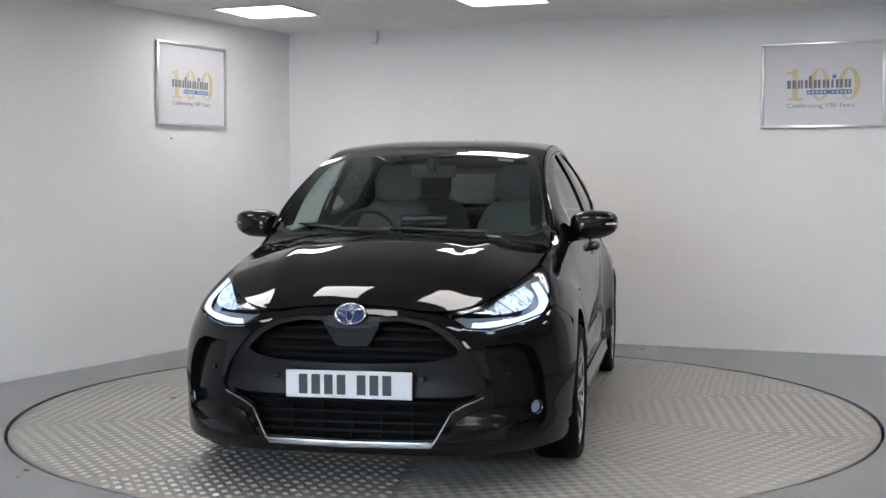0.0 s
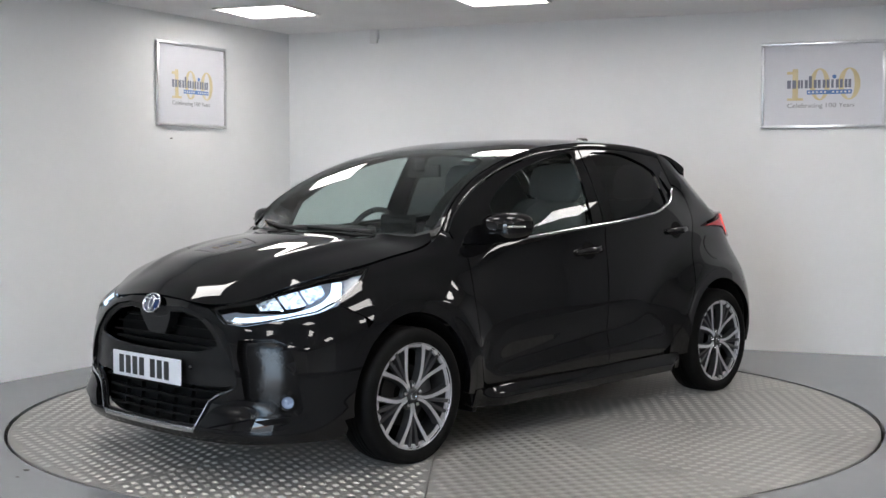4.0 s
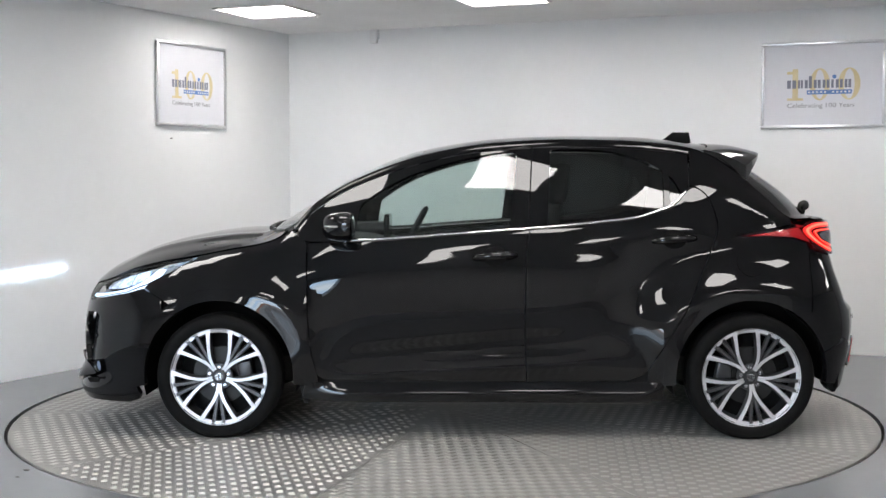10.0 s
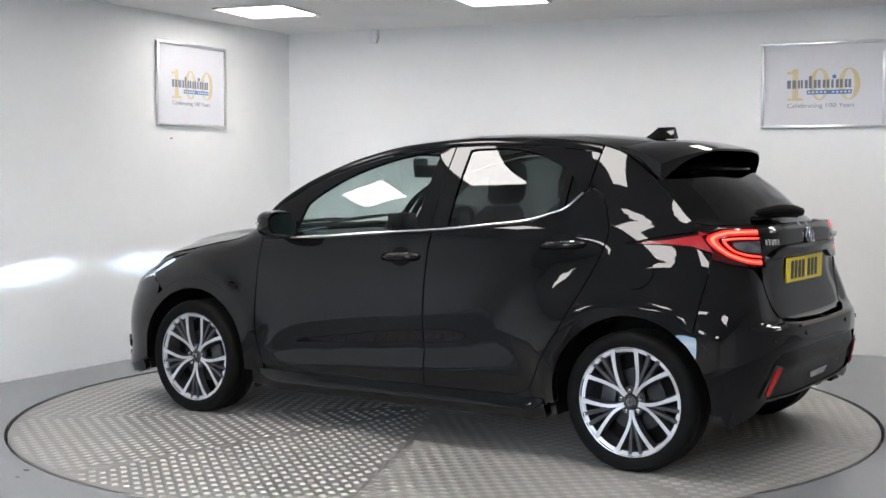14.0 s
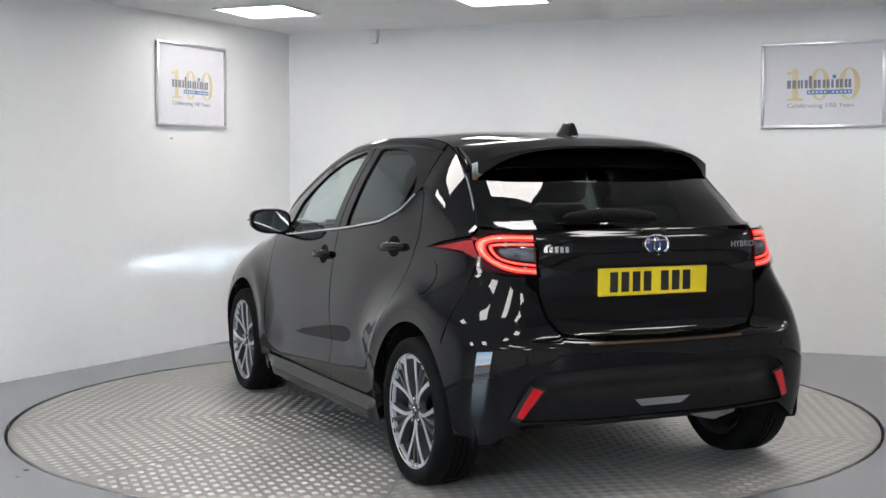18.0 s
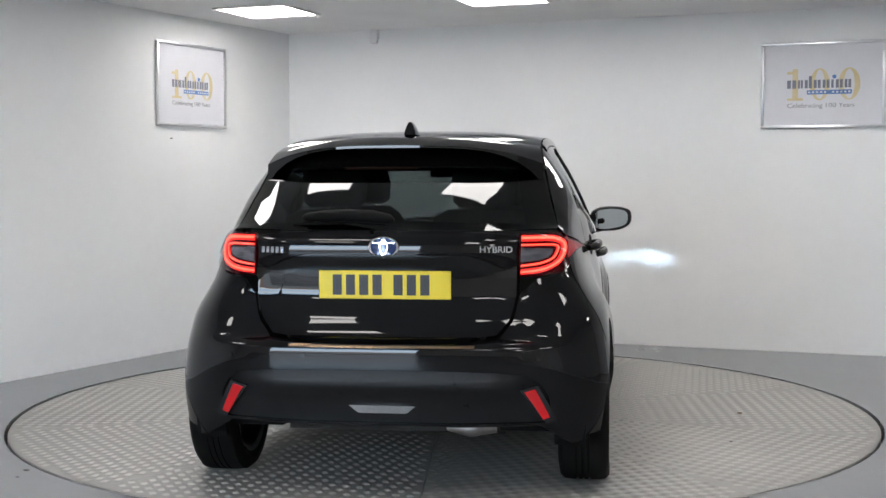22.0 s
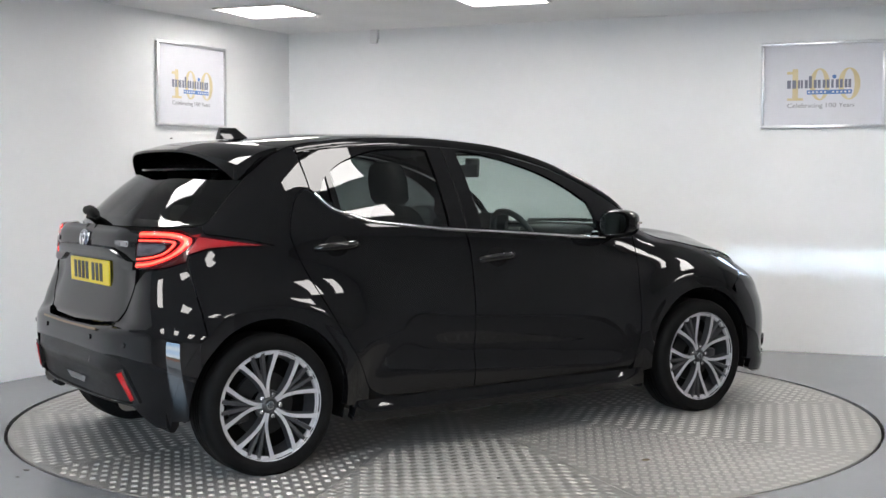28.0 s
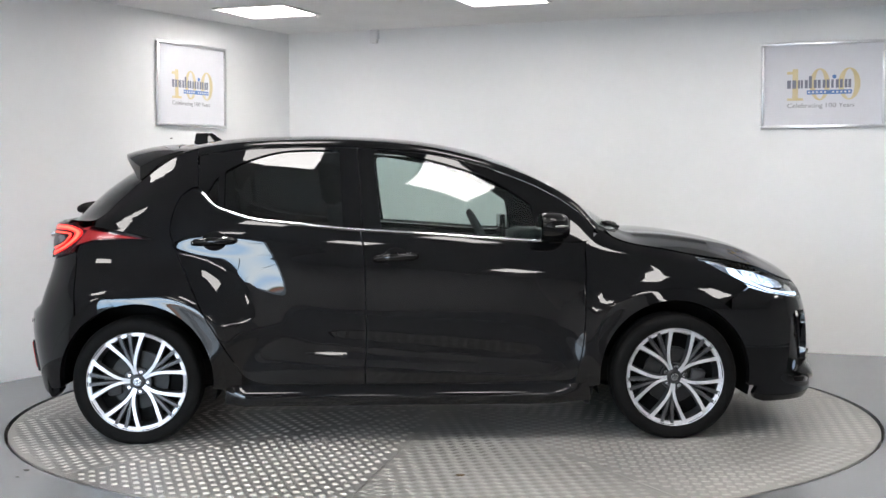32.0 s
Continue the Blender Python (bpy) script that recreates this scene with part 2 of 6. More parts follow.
wall("wall_back", MB, 5.6, [], "plain white painted wall with faint scuffs")
# added out of view; its grey keeps reflections in the paint dark
wall("wall_back_end", wall_matrix(CORNER + ALONG_BACK * 5.6, ALONG_BACK, IN_BACK), BACK_LEN - 5.6, [], "unseen end of the back wall, greyed to darken reflections", M_WALLG)
wall("wall_left", ML, LEFT_LEN, [], "plain white painted side wall with faint scuffs")
along_r = (P_FAR - P_RIGHT).normalized()
IN_RIGHT = Vector((along_r.y, -along_r.x, 0))
# out of view as well, greyed so the doors mirror less light
wall("wall_right", wall_matrix(P_RIGHT, along_r, IN_RIGHT), 6.6, [], "unseen side wall, greyed to darken reflections", M_WALLG)
wall("wall_right_end", wall_matrix(P_RIGHT + along_r * 6.6, along_r, IN_RIGHT), (P_FAR - P_RIGHT).length - 6.6, [], "plain white painted side wall")
along_f = (P_FAR - P_FRONT).normalized()
MF = wall_matrix(P_FRONT, along_f, Vector((-along_f.y, along_f.x, 0)))
wall("wall_front", MF, (P_FAR - P_FRONT).length, [(2.65, 4.9, 0.0, 2.25)], "white wall with an open bay door to the daylight")

bm = bmesh.new()
grow = 0.25
mid = sum(ROOM, Vector()) / 4
plan = [(p + (p - mid).normalized() * grow) for p in ROOM]
slab(bm, [(p.x, p.y) for p in plan], CEIL, CEIL + 0.06)
tagged(part("ceiling", bm, M_CEIL, None, "white suspended ceiling of square tiles"), kind="structure", category="ceiling")

# floor: one sheet with the turntable's round pit left open
bm = bmesh.new()
N = 128
ring = [bm.verts.new((math.cos(2 * math.pi * k / N) * (TURN_R + 0.018), math.sin(2 * math.pi * k / N) * (TURN_R + 0.018), 0)) for k in range(N)]
outer = []
for k in range(N):
    a = 2 * math.pi * k / N
    outer.append(bm.verts.new((math.cos(a) * 60, math.sin(a) * 60, 0)))
low = [bm.verts.new((v.co.x, v.co.y, -0.09)) for v in ring]
for k in range(N):
    j = (k + 1) % N
    bm.faces.new((ring[k], outer[k], outer[j], ring[j]))
    bm.faces.new((low[k], ring[k], ring[j], low[j]))
bm.faces.new(low)
tagged(part("floor", bm, M_FLOOR, None, "smooth grey painted concrete floor"), kind="structure", category="floor")

# ceiling lights: square panels in the tile grid
T_LIGHT = bpy.data.objects.new("ceiling_light", None)
scene.collection.objects.link(T_LIGHT)
tagged(T_LIGHT, "square white recessed LED ceiling panel, lit", "ceiling light", "ceiling panels")
bm = bmesh.new()
box(bm, (-0.265, -0.265, -0.006), (0.265, 0.265, 0.0))
part("diffuser", bm, M_PANEL, T_LIGHT)
bm = bmesh.new()
for a in range(4):
    box(bm, (-0.28, 0.264, -0.012), (0.28, 0.28, 0.0), 0, pose(0, 0, 0, 0, 0, 90 * a))
part("frame", bm, M_TRIMW, T_LIGHT)
LIGHT0 = Vector((-1.245, 2.12, 0))
ANG = math.degrees(math.atan2(ALONG_BACK.y, ALONG_BACK.x))
SPOTS = [(0.0, 0.0), (1.725, 0.0), (3.45, 0.0), (5.175, 0.0), (6.9, 0.0)]
SPOTS += [(0.24 + 1.22 * k, 2.75) for k in range(5)] + [(0.24 + 1.83 * k, 5.15) for k in range(4)] + [(0.24 + 1.83 * k, 7.55) for k in range(4)]
for k, (u, v) in enumerate(SPOTS):
    p = LIGHT0 + ALONG_BACK * u + IN_BACK * v
    mm = pose(p.x, p.y, CEIL - 0.001, 0, 0, ANG)
    if k == 0:
        T_LIGHT.matrix_basis = mm
    else:
        copy_thing(T_LIGHT, mm)

# outdoors beyond the bay door: bright cloudy sky over a low line of houses and a yard
M_OUT = bpy.data.materials.new("outdoor_distance")
M_OUT.use_nodes = True
ot = M_OUT.node_tree
ob_, em = ot.nodes["Principled BSDF"], ot.nodes.new("ShaderNodeEmission")
tc, sep, rp, nz, ad = (ot.nodes.new(k) for k in ("ShaderNodeTexCoord", "ShaderNodeSeparateXYZ", "ShaderNodeValToRGB", "ShaderNodeTexNoise", "ShaderNodeMath"))
nz.inputs["Scale"].default_value, nz.inputs["Detail"].default_value = 0.9, 5
ad.operation, ad.inputs[1].default_value = "MULTIPLY_ADD", 0.10
rp.color_ramp.elements[0].color, rp.color_ramp.elements[1].color = (0.16, 0.18, 0.20, 1), (0.52, 0.78, 1.0, 1)
for pos, col in ((0.225, (0.17, 0.19, 0.21, 1)), (0.24, (0.24, 0.14, 0.12, 1)), (0.285, (0.22, 0.12, 0.09, 1)), (0.30, (0.10, 0.14, 0.09, 1)), (0.335, (0.80, 0.90, 1.0, 1)), (0.50, (0.50, 0.72, 1.0, 1)), (0.62, (0.85, 0.94, 1.0, 1)), (0.78, (0.45, 0.70, 1.0, 1))):
    rp.color_ramp.elements.new(pos).color = col
ot.links.new(tc.outputs["Generated"], sep.inputs[0])
ot.links.new(tc.outputs["Object"], nz.inputs["Vector"])
ot.links.new(nz.outputs[0], ad.inputs[0])
ot.links.new(sep.outputs["Z"], ad.inputs[2])
ot.links.new(ad.outputs[0], rp.inputs[0])
ot.links.new(rp.outputs[0], em.inputs[0])
em.inputs[1].default_value = 17.0
ot.links.new(em.outputs[0], ot.nodes["Material Output"].inputs[0])
bm = bmesh.new()
box(bm, (-7, 0.2, -0.01), (14.5, 6.0, 0.004))
tagged(part("yard", bm, M_YARD, None, "damp blue-grey asphalt yard outside the bay door", m=MF), kind="structure", category="ground")
bm = bmesh.new()
box(bm, (-7, 6.0, 0.0), (14.5, 6.05, 5.0))
tagged(part("backdrop", bm, M_OUT, None, "bright sky over a low line of houses beyond the bay door", m=MF), kind="structure", category="backdrop")


# framed pictures
def lettering(words, size, mat, parent, m, label="", bold=0.0, width=None):
    cu = bpy.data.curves.new("lettering", "FONT")
    cu.body, cu.size, cu.align_x, cu.extrude, cu.offset = words, size, "LEFT", 0.0006, bold
    tmp = bpy.data.objects.new("lettering", cu)
    me = bpy.data.meshes.new_from_object(tmp)
    bpy.data.objects.remove(tmp)
    if width:
        xs = [v.co.x for v in me.vertices]
        k, x0 = width / (max(xs) - min(xs)), min(xs)
        for v in me.vertices:
            v.co.x = (v.co.x - x0) * k
    me.materials.clear()
    return finish("lettering", me, mat, parent, label, m)


def picture(m, w, h, art, label):
    """x to the right, y up, z out of the wall; art is the artwork's size."""
    pic = new("framed_poster")
    pic.matrix_basis = m
    tagged(pic, label, "poster", "framed posters")
    for k, (lo, hi) in enumerate((((-w / 2, h / 2 - .022, 0), (w / 2, h / 2, .026)), ((-w / 2, -h / 2, 0), (w / 2, -h / 2 + .022, .026)),
                                  ((-w / 2, -h / 2 + .022, 0), (-w / 2 + .022, h / 2 - .022, .026)), ((w / 2 - .022, -h / 2 + .022, 0), (w / 2, h / 2 - .022, .026)))):
        bm = bmesh.new()
        box(bm, lo, hi, .006, seg=2)
        part("frame_rail", bm, M_ALU, pic, "silver snap-frame rail" if k == 0 else "", smooth=40)
    bm = bmesh.new()
    box(bm, (-w / 2 + .02, -h / 2 + .02, .004), (w / 2 - .02, h / 2 - .02, .010))
    part("poster_sheet", bm, M_PAPER, pic, "white poster paper")
    k = art
    bm = bmesh.new()
    box(bm, (-.204 * k, -.105 * k, .0100), (-.166 * k, .115 * k, .0108))
    box(bm, (-.240 * k, -.107 * k, .0100), (-.130 * k, -.090 * k, .0109))
    box(bm, (-.242 * k, .078 * k, .0100), (-.204 * k, .098 * k, .0109))
    part("numeral", bm, M_GOLD, pic, "large pale gold numeral one")
    for x0, rx in ((-.018, .068), (.180, .074)):
        bm = bmesh.new()
        rings = [[bm.verts.new(((x0 + ax * math.cos(a)) * k, (.004 + az * math.sin(a)) * k, zz)) for a in [2 * math.pi * q / 40 for q in range(40)]]
                 for ax, az, zz in ((rx, .112, .0100), (rx, .112, .0108), (rx * .48, .102, .0108), (rx * .48, .102, .0100))]
        for r, o in zip(rings, rings[1:]):
            for q in range(40):
                bm.faces.new((r[q], r[(q + 1) % 40], o[(q + 1) % 40], o[q]))
        bmesh.ops.recalc_face_normals(bm, faces=bm.faces)
        part("numeral", bm, M_GOLD, pic, "large pale gold numeral nought")
    # the wordmark as pairs of plain strokes
    x = -.242 * k
    for dw, up_ in ((.066, 0), (.036, 0), (.052, .028), (.050, 0), (.050, 0), (.020, 0), (.050, 0), (.046, 0)):
        strokes = 1 if dw < .03 else 2
        for q in range(strokes):
            x0, x1 = x + dw * k * (.02 + .54 * q), x + dw * k * (.02 + .54 * q + (.40 if strokes == 2 else .8))
            bm = bmesh.new()
            box(bm, (x0, -.022 * k, .0112), (x1, (.036 + (up_ if q else 0)) * k, .0122))
            part("wordmark_bar", bm, M_WORD, pic)
        x += (dw + .0095) * k
    bm = bmesh.new()
    spun(bm, [(0, .0125), (.014 * k, .0125), (.014 * k, .0112)], 20, pose(.080 * k, .055 * k, 0))
    part("wordmark_dot", bm, M_WBLUE, pic, "small blue dot")
    bm = bmesh.new()
    box(bm, (-.105 * k, -.066 * k, .0112), (.198 * k, -.036 * k, .0122))
    strip = part("wordmark_strip", bm, M_WBLUE, pic, "blue strip")
    for j in range(11):
        if j != 5:
            bm = bmesh.new()
            box(bm, ((-.096 + .027 * j) * k, -.057 * k, .0122), ((-.082 + .027 * j) * k, -.045 * k, .0128))
            part("strip_bar", bm, M_PAPER, strip)
    for word, x0, wd in (("Celebrating", -.238, .24), ("100", .025, .07), ("Years", .112, .105)):
        tagged(lettering(word, .045 * k, M_WGREY, pic, pose(x0 * k, -.158 * k, .0108), "thin grey line of lettering", 0, wd * k), kind="stuff")


M_GOLD = vary(material("pale_gold_ink", (0.66, 0.55, 0.30), 0.5), 9, (0.60, 0.48, 0.24), (0.68, 0.60, 0.40))
M_WORD = material("slate_ink", (0.17, 0.18, 0.23), 0.5)
M_WGREY = material("grey_ink", (0.24, 0.24, 0.26), 0.5)
M_WBLUE = material("blue_ink", (0.10, 0.20, 0.46), 0.5)


def wall_pose(origin, along, inward, s_, z, right):
    p = origin + along * s_ + inward * .002
    return Matrix(((right.x, 0, inward.x, p.x), (right.y, 0, inward.y, p.y), (0, 1, 0, z), (0, 0, 0, 1)))


picture(wall_pose(CORNER, ALONG_LEFT, IN_LEFT, 1.246, 1.936, -ALONG_LEFT), .780, .607, .93, "silver-framed white anniversary poster on the side wall")
picture(wall_pose(CORNER, ALONG_BACK, IN_BACK, 4.217, 1.902, ALONG_BACK), .842, .608, 1.0, "silver-framed white anniversary poster on the back wall")

# small sensor box under the ceiling
box_ob = new("sensor_box")
box_ob.matrix_basis = wall_pose(CORNER, ALONG_BACK, IN_BACK, .777, 2.385, ALONG_BACK)
tagged(box_ob, "small white plastic sensor box high on the wall", "sensor")
bm = bmesh.new()
box(bm, (-.034, -.055, 0), (.030, .052, .035), .006, seg=2)
part("case", bm, M_TRIMW, box_ob, smooth=40)
bm = bmesh.new()
box(bm, (.030, -.02, .004), (.038, .054, .028), .002)
part("bracket", bm, M_ALU, box_ob, "thin grey bracket")

# a screw stuck in the wall below the side poster
screw = new("wall_screw")
screw.matrix_basis = wall_pose(CORNER, ALONG_LEFT, IN_LEFT, 1.486, 1.545, -ALONG_LEFT)
tagged(screw, "small dark screw stuck in the white wall", "screw")
bm = bmesh.new()
spun(bm, [(.0, .020), (.005, .019), (.006, .015), (.003, .013), (.003, -.002)], 12)
part("head", bm, M_STEEL, screw, smooth=True)

# ceiling grid of tile joints
bm = bmesh.new()
for k in range(-3, 18):
    for horiz in (0, 1):
        if horiz:
            a, b = LIGHT0 + ALONG_BACK * (-3) + IN_BACK * (-1.2 + .6 * k + .3), LIGHT0 + ALONG_BACK * 9 + IN_BACK * (-1.2 + .6 * k + .3)
        else:
            a, b = LIGHT0 + ALONG_BACK * (.3 + .6 * (k - 4)) + IN_BACK * (-2.5), LIGHT0 + ALONG_BACK * (.3 + .6 * (k - 4)) + IN_BACK * 12
        d = (b - a).normalized()
        n = Vector((-d.y, d.x, 0)) * .012
        vs = [bm.verts.new(Vector((q.x, q.y, CEIL - (.0022 if horiz else .0026)))) for q in (a - n, a + n, b + n, b - n)]
        bm.faces.new(vs)
tagged(part("ceiling_grid", bm, M_TRIMW, None, "thin white metal grid between the ceiling tiles"), kind="structure", category="ceiling")


# ---- the car: its shape as smooth guide lines along the length ----
class Spline:
    """A natural cubic through knots."""

    def __init__(self, x, y):
        self.x, self.y = np.array(x, float), np.array(y, float)
        n, h = len(x), np.diff(self.x)
        a, r = np.eye(n), np.zeros(n)
        for i in range(1, n - 1):
            a[i, i - 1:i + 2] = h[i - 1], 2 * (h[i - 1] + h[i]), h[i]
            r[i] = 6 * ((self.y[i + 1] - self.y[i]) / h[i] - (self.y[i] - self.y[i - 1]) / h[i - 1])
        self.m, self.h = np.linalg.solve(a, r), h

    def __call__(self, q):
        q = np.clip(np.asarray(q, float), self.x[0], self.x[-1])
        i = np.clip(np.searchsorted(self.x, q) - 1, 0, len(self.h) - 1)
        h, a, b = self.h[i], self.x[i + 1] - q, q - self.x[i]
        m, y = self.m, self.y
        return (m[i] * a ** 3 + m[i + 1] * b ** 3) / (6 * h) + (y[i] / h - m[i] * h / 6) * a + (y[i + 1] / h - m[i + 1] * h / 6) * b


def hermite_slopes(z, y):
    """Slopes that keep each section free of overshoot; z and y are (knots, points)."""
    h = np.diff(z, axis=0)
    d = np.diff(y, axis=0) / h
    s = np.zeros_like(y)
    s[0], s[-1] = d[0], d[-1]
    w1, w2 = 2 * h[1:] + h[:-1], h[1:] + 2 * h[:-1]
    same = d[:-1] * d[1:] > 0
    with np.errstate(all="ignore"):
        v = (w1 + w2) / (w1 / d[:-1] + w2 / d[1:])
    s[1:-1] = np.where(same, v, 0.0)
    return s


def parabola_slopes(z, y):
    """Slopes of the parabolas through each three knots: softer curves than hermite_slopes."""
    h = np.diff(z, axis=0)
    d = np.diff(y, axis=0) / h
    s = np.zeros_like(y)
    s[0], s[-1] = d[0], d[-1]
    s[1:-1] = (d[:-1] * h[1:] + d[1:] * h[:-1]) / (h[1:] + h[:-1])
    return s


class Steady:
    """A cubic through knots that never overshoots."""

    def __init__(self, x, y):
        self.x, self.y = np.array(x, float), np.array(y, float)
        self.s = hermite_slopes(self.x[:, None], self.y[:, None])[:, 0]

    def __call__(self, q):
        q = np.clip(np.asarray(q, float), self.x[0], self.x[-1])
        i = np.clip(np.searchsorted(self.x, q) - 1, 0, len(self.x) - 2)
        h = self.x[i + 1] - self.x[i]
        t = (q - self.x[i]) / h
        return (self.y[i] * (2 * t ** 3 - 3 * t * t + 1) + self.y[i + 1] * (3 * t * t - 2 * t ** 3)
                + h * (self.s[i] * (t ** 3 - 2 * t * t + t) + self.s[i + 1] * (t ** 3 - t * t)))


XK = [-1.9, -1.6, -1.28, -0.95, -0.5, 0.0, 0.45, 0.85, 1.28, 1.6, 1.85, 2.1]
GUIDES = [
    (Spline(XK, [.79, .80, .79, .775, .77, .775, .775, .785, .81, .84, .86, .86]), Spline(XK, [.08] * 12)),
    (Spline(XK, [.845, .852, .842, .834, .832, .831, .832, .836, .850, .87, .88, .88]), Spline(XK, [.30] * 12)),
    (Spline(XK, [.838, .838, .834, .834, .835, .832, .832, .834, .852, .872, .88, .88]), Spline(XK, [.55, .55, .56, .55, .53, .52, .52, .53, .54, .52, .50, .48])),
    (Spline(XK, [.770, .788, .800, .816, .828, .826, .825, .820, .824, .838, .845, .84]), Spline(XK, [.72, .74, .76, .75, .74, .73, .73, .73, .70, .66, .61, .57])),
    (Spline(XK, [.725, .748, .768, .792, .808, .807, .803, .79, .774, .786, .80, .79]), Spline(XK, [.86, .88, .90, .89, .88, .87, .87, .87, .82, .76, .69, .63])),
    (Spline(XK, [.675, .705, .732, .760, .782, .787, .783, .767, .737, .737, .72, .70]), Spline(XK, [.985, .995, 1.03, 1.06, 1.03, .985, .96, .935, .865, .805, .735, .665])),
]
RAIL_Y = Steady([-1.9, -1.6, -1.5, -1.37, -1.23, -1.09, -.9, -.4, 0, .3, .6, .84, .95, 1.1, 1.28, 1.6, 1.85, 2.1],
                [.66, .68, .665, .626, .594, .572, .563, .572, .577, .585, .61, .66, .688, .696, .692, .686, .655, .60])
RAIL_Z = Steady([-1.9, -1.6, -1.5, -1.37, -1.23, -1.09, -.95, -.67, -.39, .03, .31, .59, .73, .84, .95, 1.05, 1.28, 1.4, 1.6, 1.73, 1.9, 2.1],
                [1.03, 1.042, 1.06, 1.173, 1.295, 1.38, 1.413, 1.437, 1.442, 1.416, 1.362, 1.266, 1.196, 1.12, 1.00, .945, .90, .876, .842, .81, .745, .69])
CENTRE = Steady([-1.43, -1.22, -1.07, -.91, -.76, -.6, -.45, -.3, -.14, .01, .165, .35, .47, .63, .78, .9, 1.03, 1.12, 1.25, 1.4, 1.55, 1.707, 1.86, 1.955, 2.03, 2.06, 2.1],
                [1.381, 1.420, 1.438, 1.456, 1.468, 1.471, 1.473, 1.470, 1.463, 1.451, 1.429, 1.392, 1.352, 1.281, 1.205, 1.13, 1.045, .993, .990, .975, .948, .908, .846, .80, .747, .725, .69])
CROWN = Steady([-1.4, -.6, .2, .6, 1.0, 1.3, 1.7, 2.1], [2.8, 3.0, 2.8, 2.3, 2.2, 2.3, 2.4, 2.2])
NOSE = Steady([.08, .14, .2, .32, .45, .55, .62, .68, .72, .76, .9], [1.99, 2.055, 2.088, 2.072, 2.072, 2.07, 2.06, 2.05, 2.035, 2.01, 1.9])
TAIL = Steady([.1, .3, .45, .54, .59, .615, .645, .72, .82, .90, .96, 1.01, 1.05, 1.4], [-1.79, -1.82, -1.855, -1.868, -1.868, -1.862, -1.805, -1.778, -1.752, -1.755, -1.778, -1.772, -1.74, -1.70])
TAIL_SIDE = Spline([.1, .3, .5, .62, .75, .88, 1.0, 1.4], [-1.80, -1.84, -1.862, -1.85, -1.81, -1.772, -1.75, -1.70])
TAIL_N = Spline([.1, .5, .75, 1.0, 1.5], [3.9, 4.0, 4.3, 4.6, 4.6])
X_FRONT, X_REAR, NOSE_N = 1.08, -1.2, 3.4
FW, RW, WZ = 1.28, -1.28, 0.303
WHEEL_Z = 0.295


def ease(k):
    k = np.clip(k, 0, 1)
    return k * k * (3 - 2 * k)


def flank(x, z):
    """Half width before the ends are drawn in."""
    x, z = np.broadcast_arrays(np.asarray(x, float), np.asarray(z, float))
    y = np.array([g[0](x) for g in GUIDES] + [RAIL_Y(x)])
    h = np.array([g[1](x) for g in GUIDES] + [RAIL_Z(x)])
    h[-1] = np.maximum(h[-1], h[-2] + 0.02)
    # the glasshouse and pillars bow outward between belt and roof, the rear ones most
    y = np.vstack([y[:-1], (y[-2] + y[-1])[None] / 2 + ((0.045 + 0.075 * ease((-0.98 - x) / 0.22)) * (h[-1] - h[-2]))[None], y[-1:]])
    h = np.vstack([h[:-1], (h[-2] + h[-1])[None] / 2, h[-1:]])
    s = parabola_slopes(h, y)
    q = np.clip(z, h[0], h[-1])
    i = np.clip((q[None] > h).sum(0) - 1, 0, len(h) - 2)
    k = np.arange(x.shape[0])
    h0, h1, y0, y1, s0, s1 = h[i, k], h[i + 1, k], y[i, k], y[i + 1, k], s[i, k], s[i + 1, k]
    d = h1 - h0
    t = (q - h0) / d
    out = y0 * (2 * t ** 3 - 3 * t * t + 1) + y1 * (3 * t * t - 2 * t ** 3) + d * (s0 * (t ** 3 - 2 * t * t + t) + s1 * (t ** 3 - t * t))
    rr, rf = np.hypot(x - RW, q - WZ), np.hypot(x - FW, q - WZ)
    low = np.clip((0.95 - q) / 0.2, 0, 1)
    # the doors tuck in along a line that rises towards the rear wheel
    zc = 0.375 + 0.115 * np.clip((0.65 - x) / 1.5, 0, 1)
    span = ease((x + 0.78) / 0.42) * ease((0.82 - x) / 0.25)
    out = out - 0.016 * span * np.exp(-((q - zc) / np.where(q > zc, 0.085, 0.055)) ** 2)
    # the broad haunch over the rear wheel, with a hollow before it in the rear door
    up = np.maximum(q - WZ, 0)
    hr = np.hypot(np.maximum(x - RW, 0) * (1 + 0.55 * ease((0.58 - q) / 0.30)), up * 1.27)
    out = out + 0.046 * ease((0.73 - hr) / 0.25)
    hollow = ease((q - 0.28) / 0.38) * ease((1.0 - q) / 0.12) * ease((x - RW + 0.05) / 0.40)
    out = out - 0.007 * hollow * np.exp(-((hr - 0.78) / np.where(hr < 0.78, 0.06, 0.14)) ** 2)
    # the same, narrower, over the front wheel
    hf = np.hypot(np.maximum(FW - x, 0) * (1 + 0.35 * ease((0.58 - q) / 0.30)), up)
    out = out + 0.020 * ease((0.62 - hf) / 0.17) * ease((0.84 - q) / 0.22)
    # rolled flange of the arches
    return out + low * (0.007 * np.exp(-((rr - 0.445) / 0.045) ** 2) * np.clip((x - RW + 0.35) / 0.3, 0, 1) + 0.007 * np.exp(-((rf - 0.445) / 0.045) ** 2) * np.clip((FW + 0.25 - x) / 0.3, 0, 1))


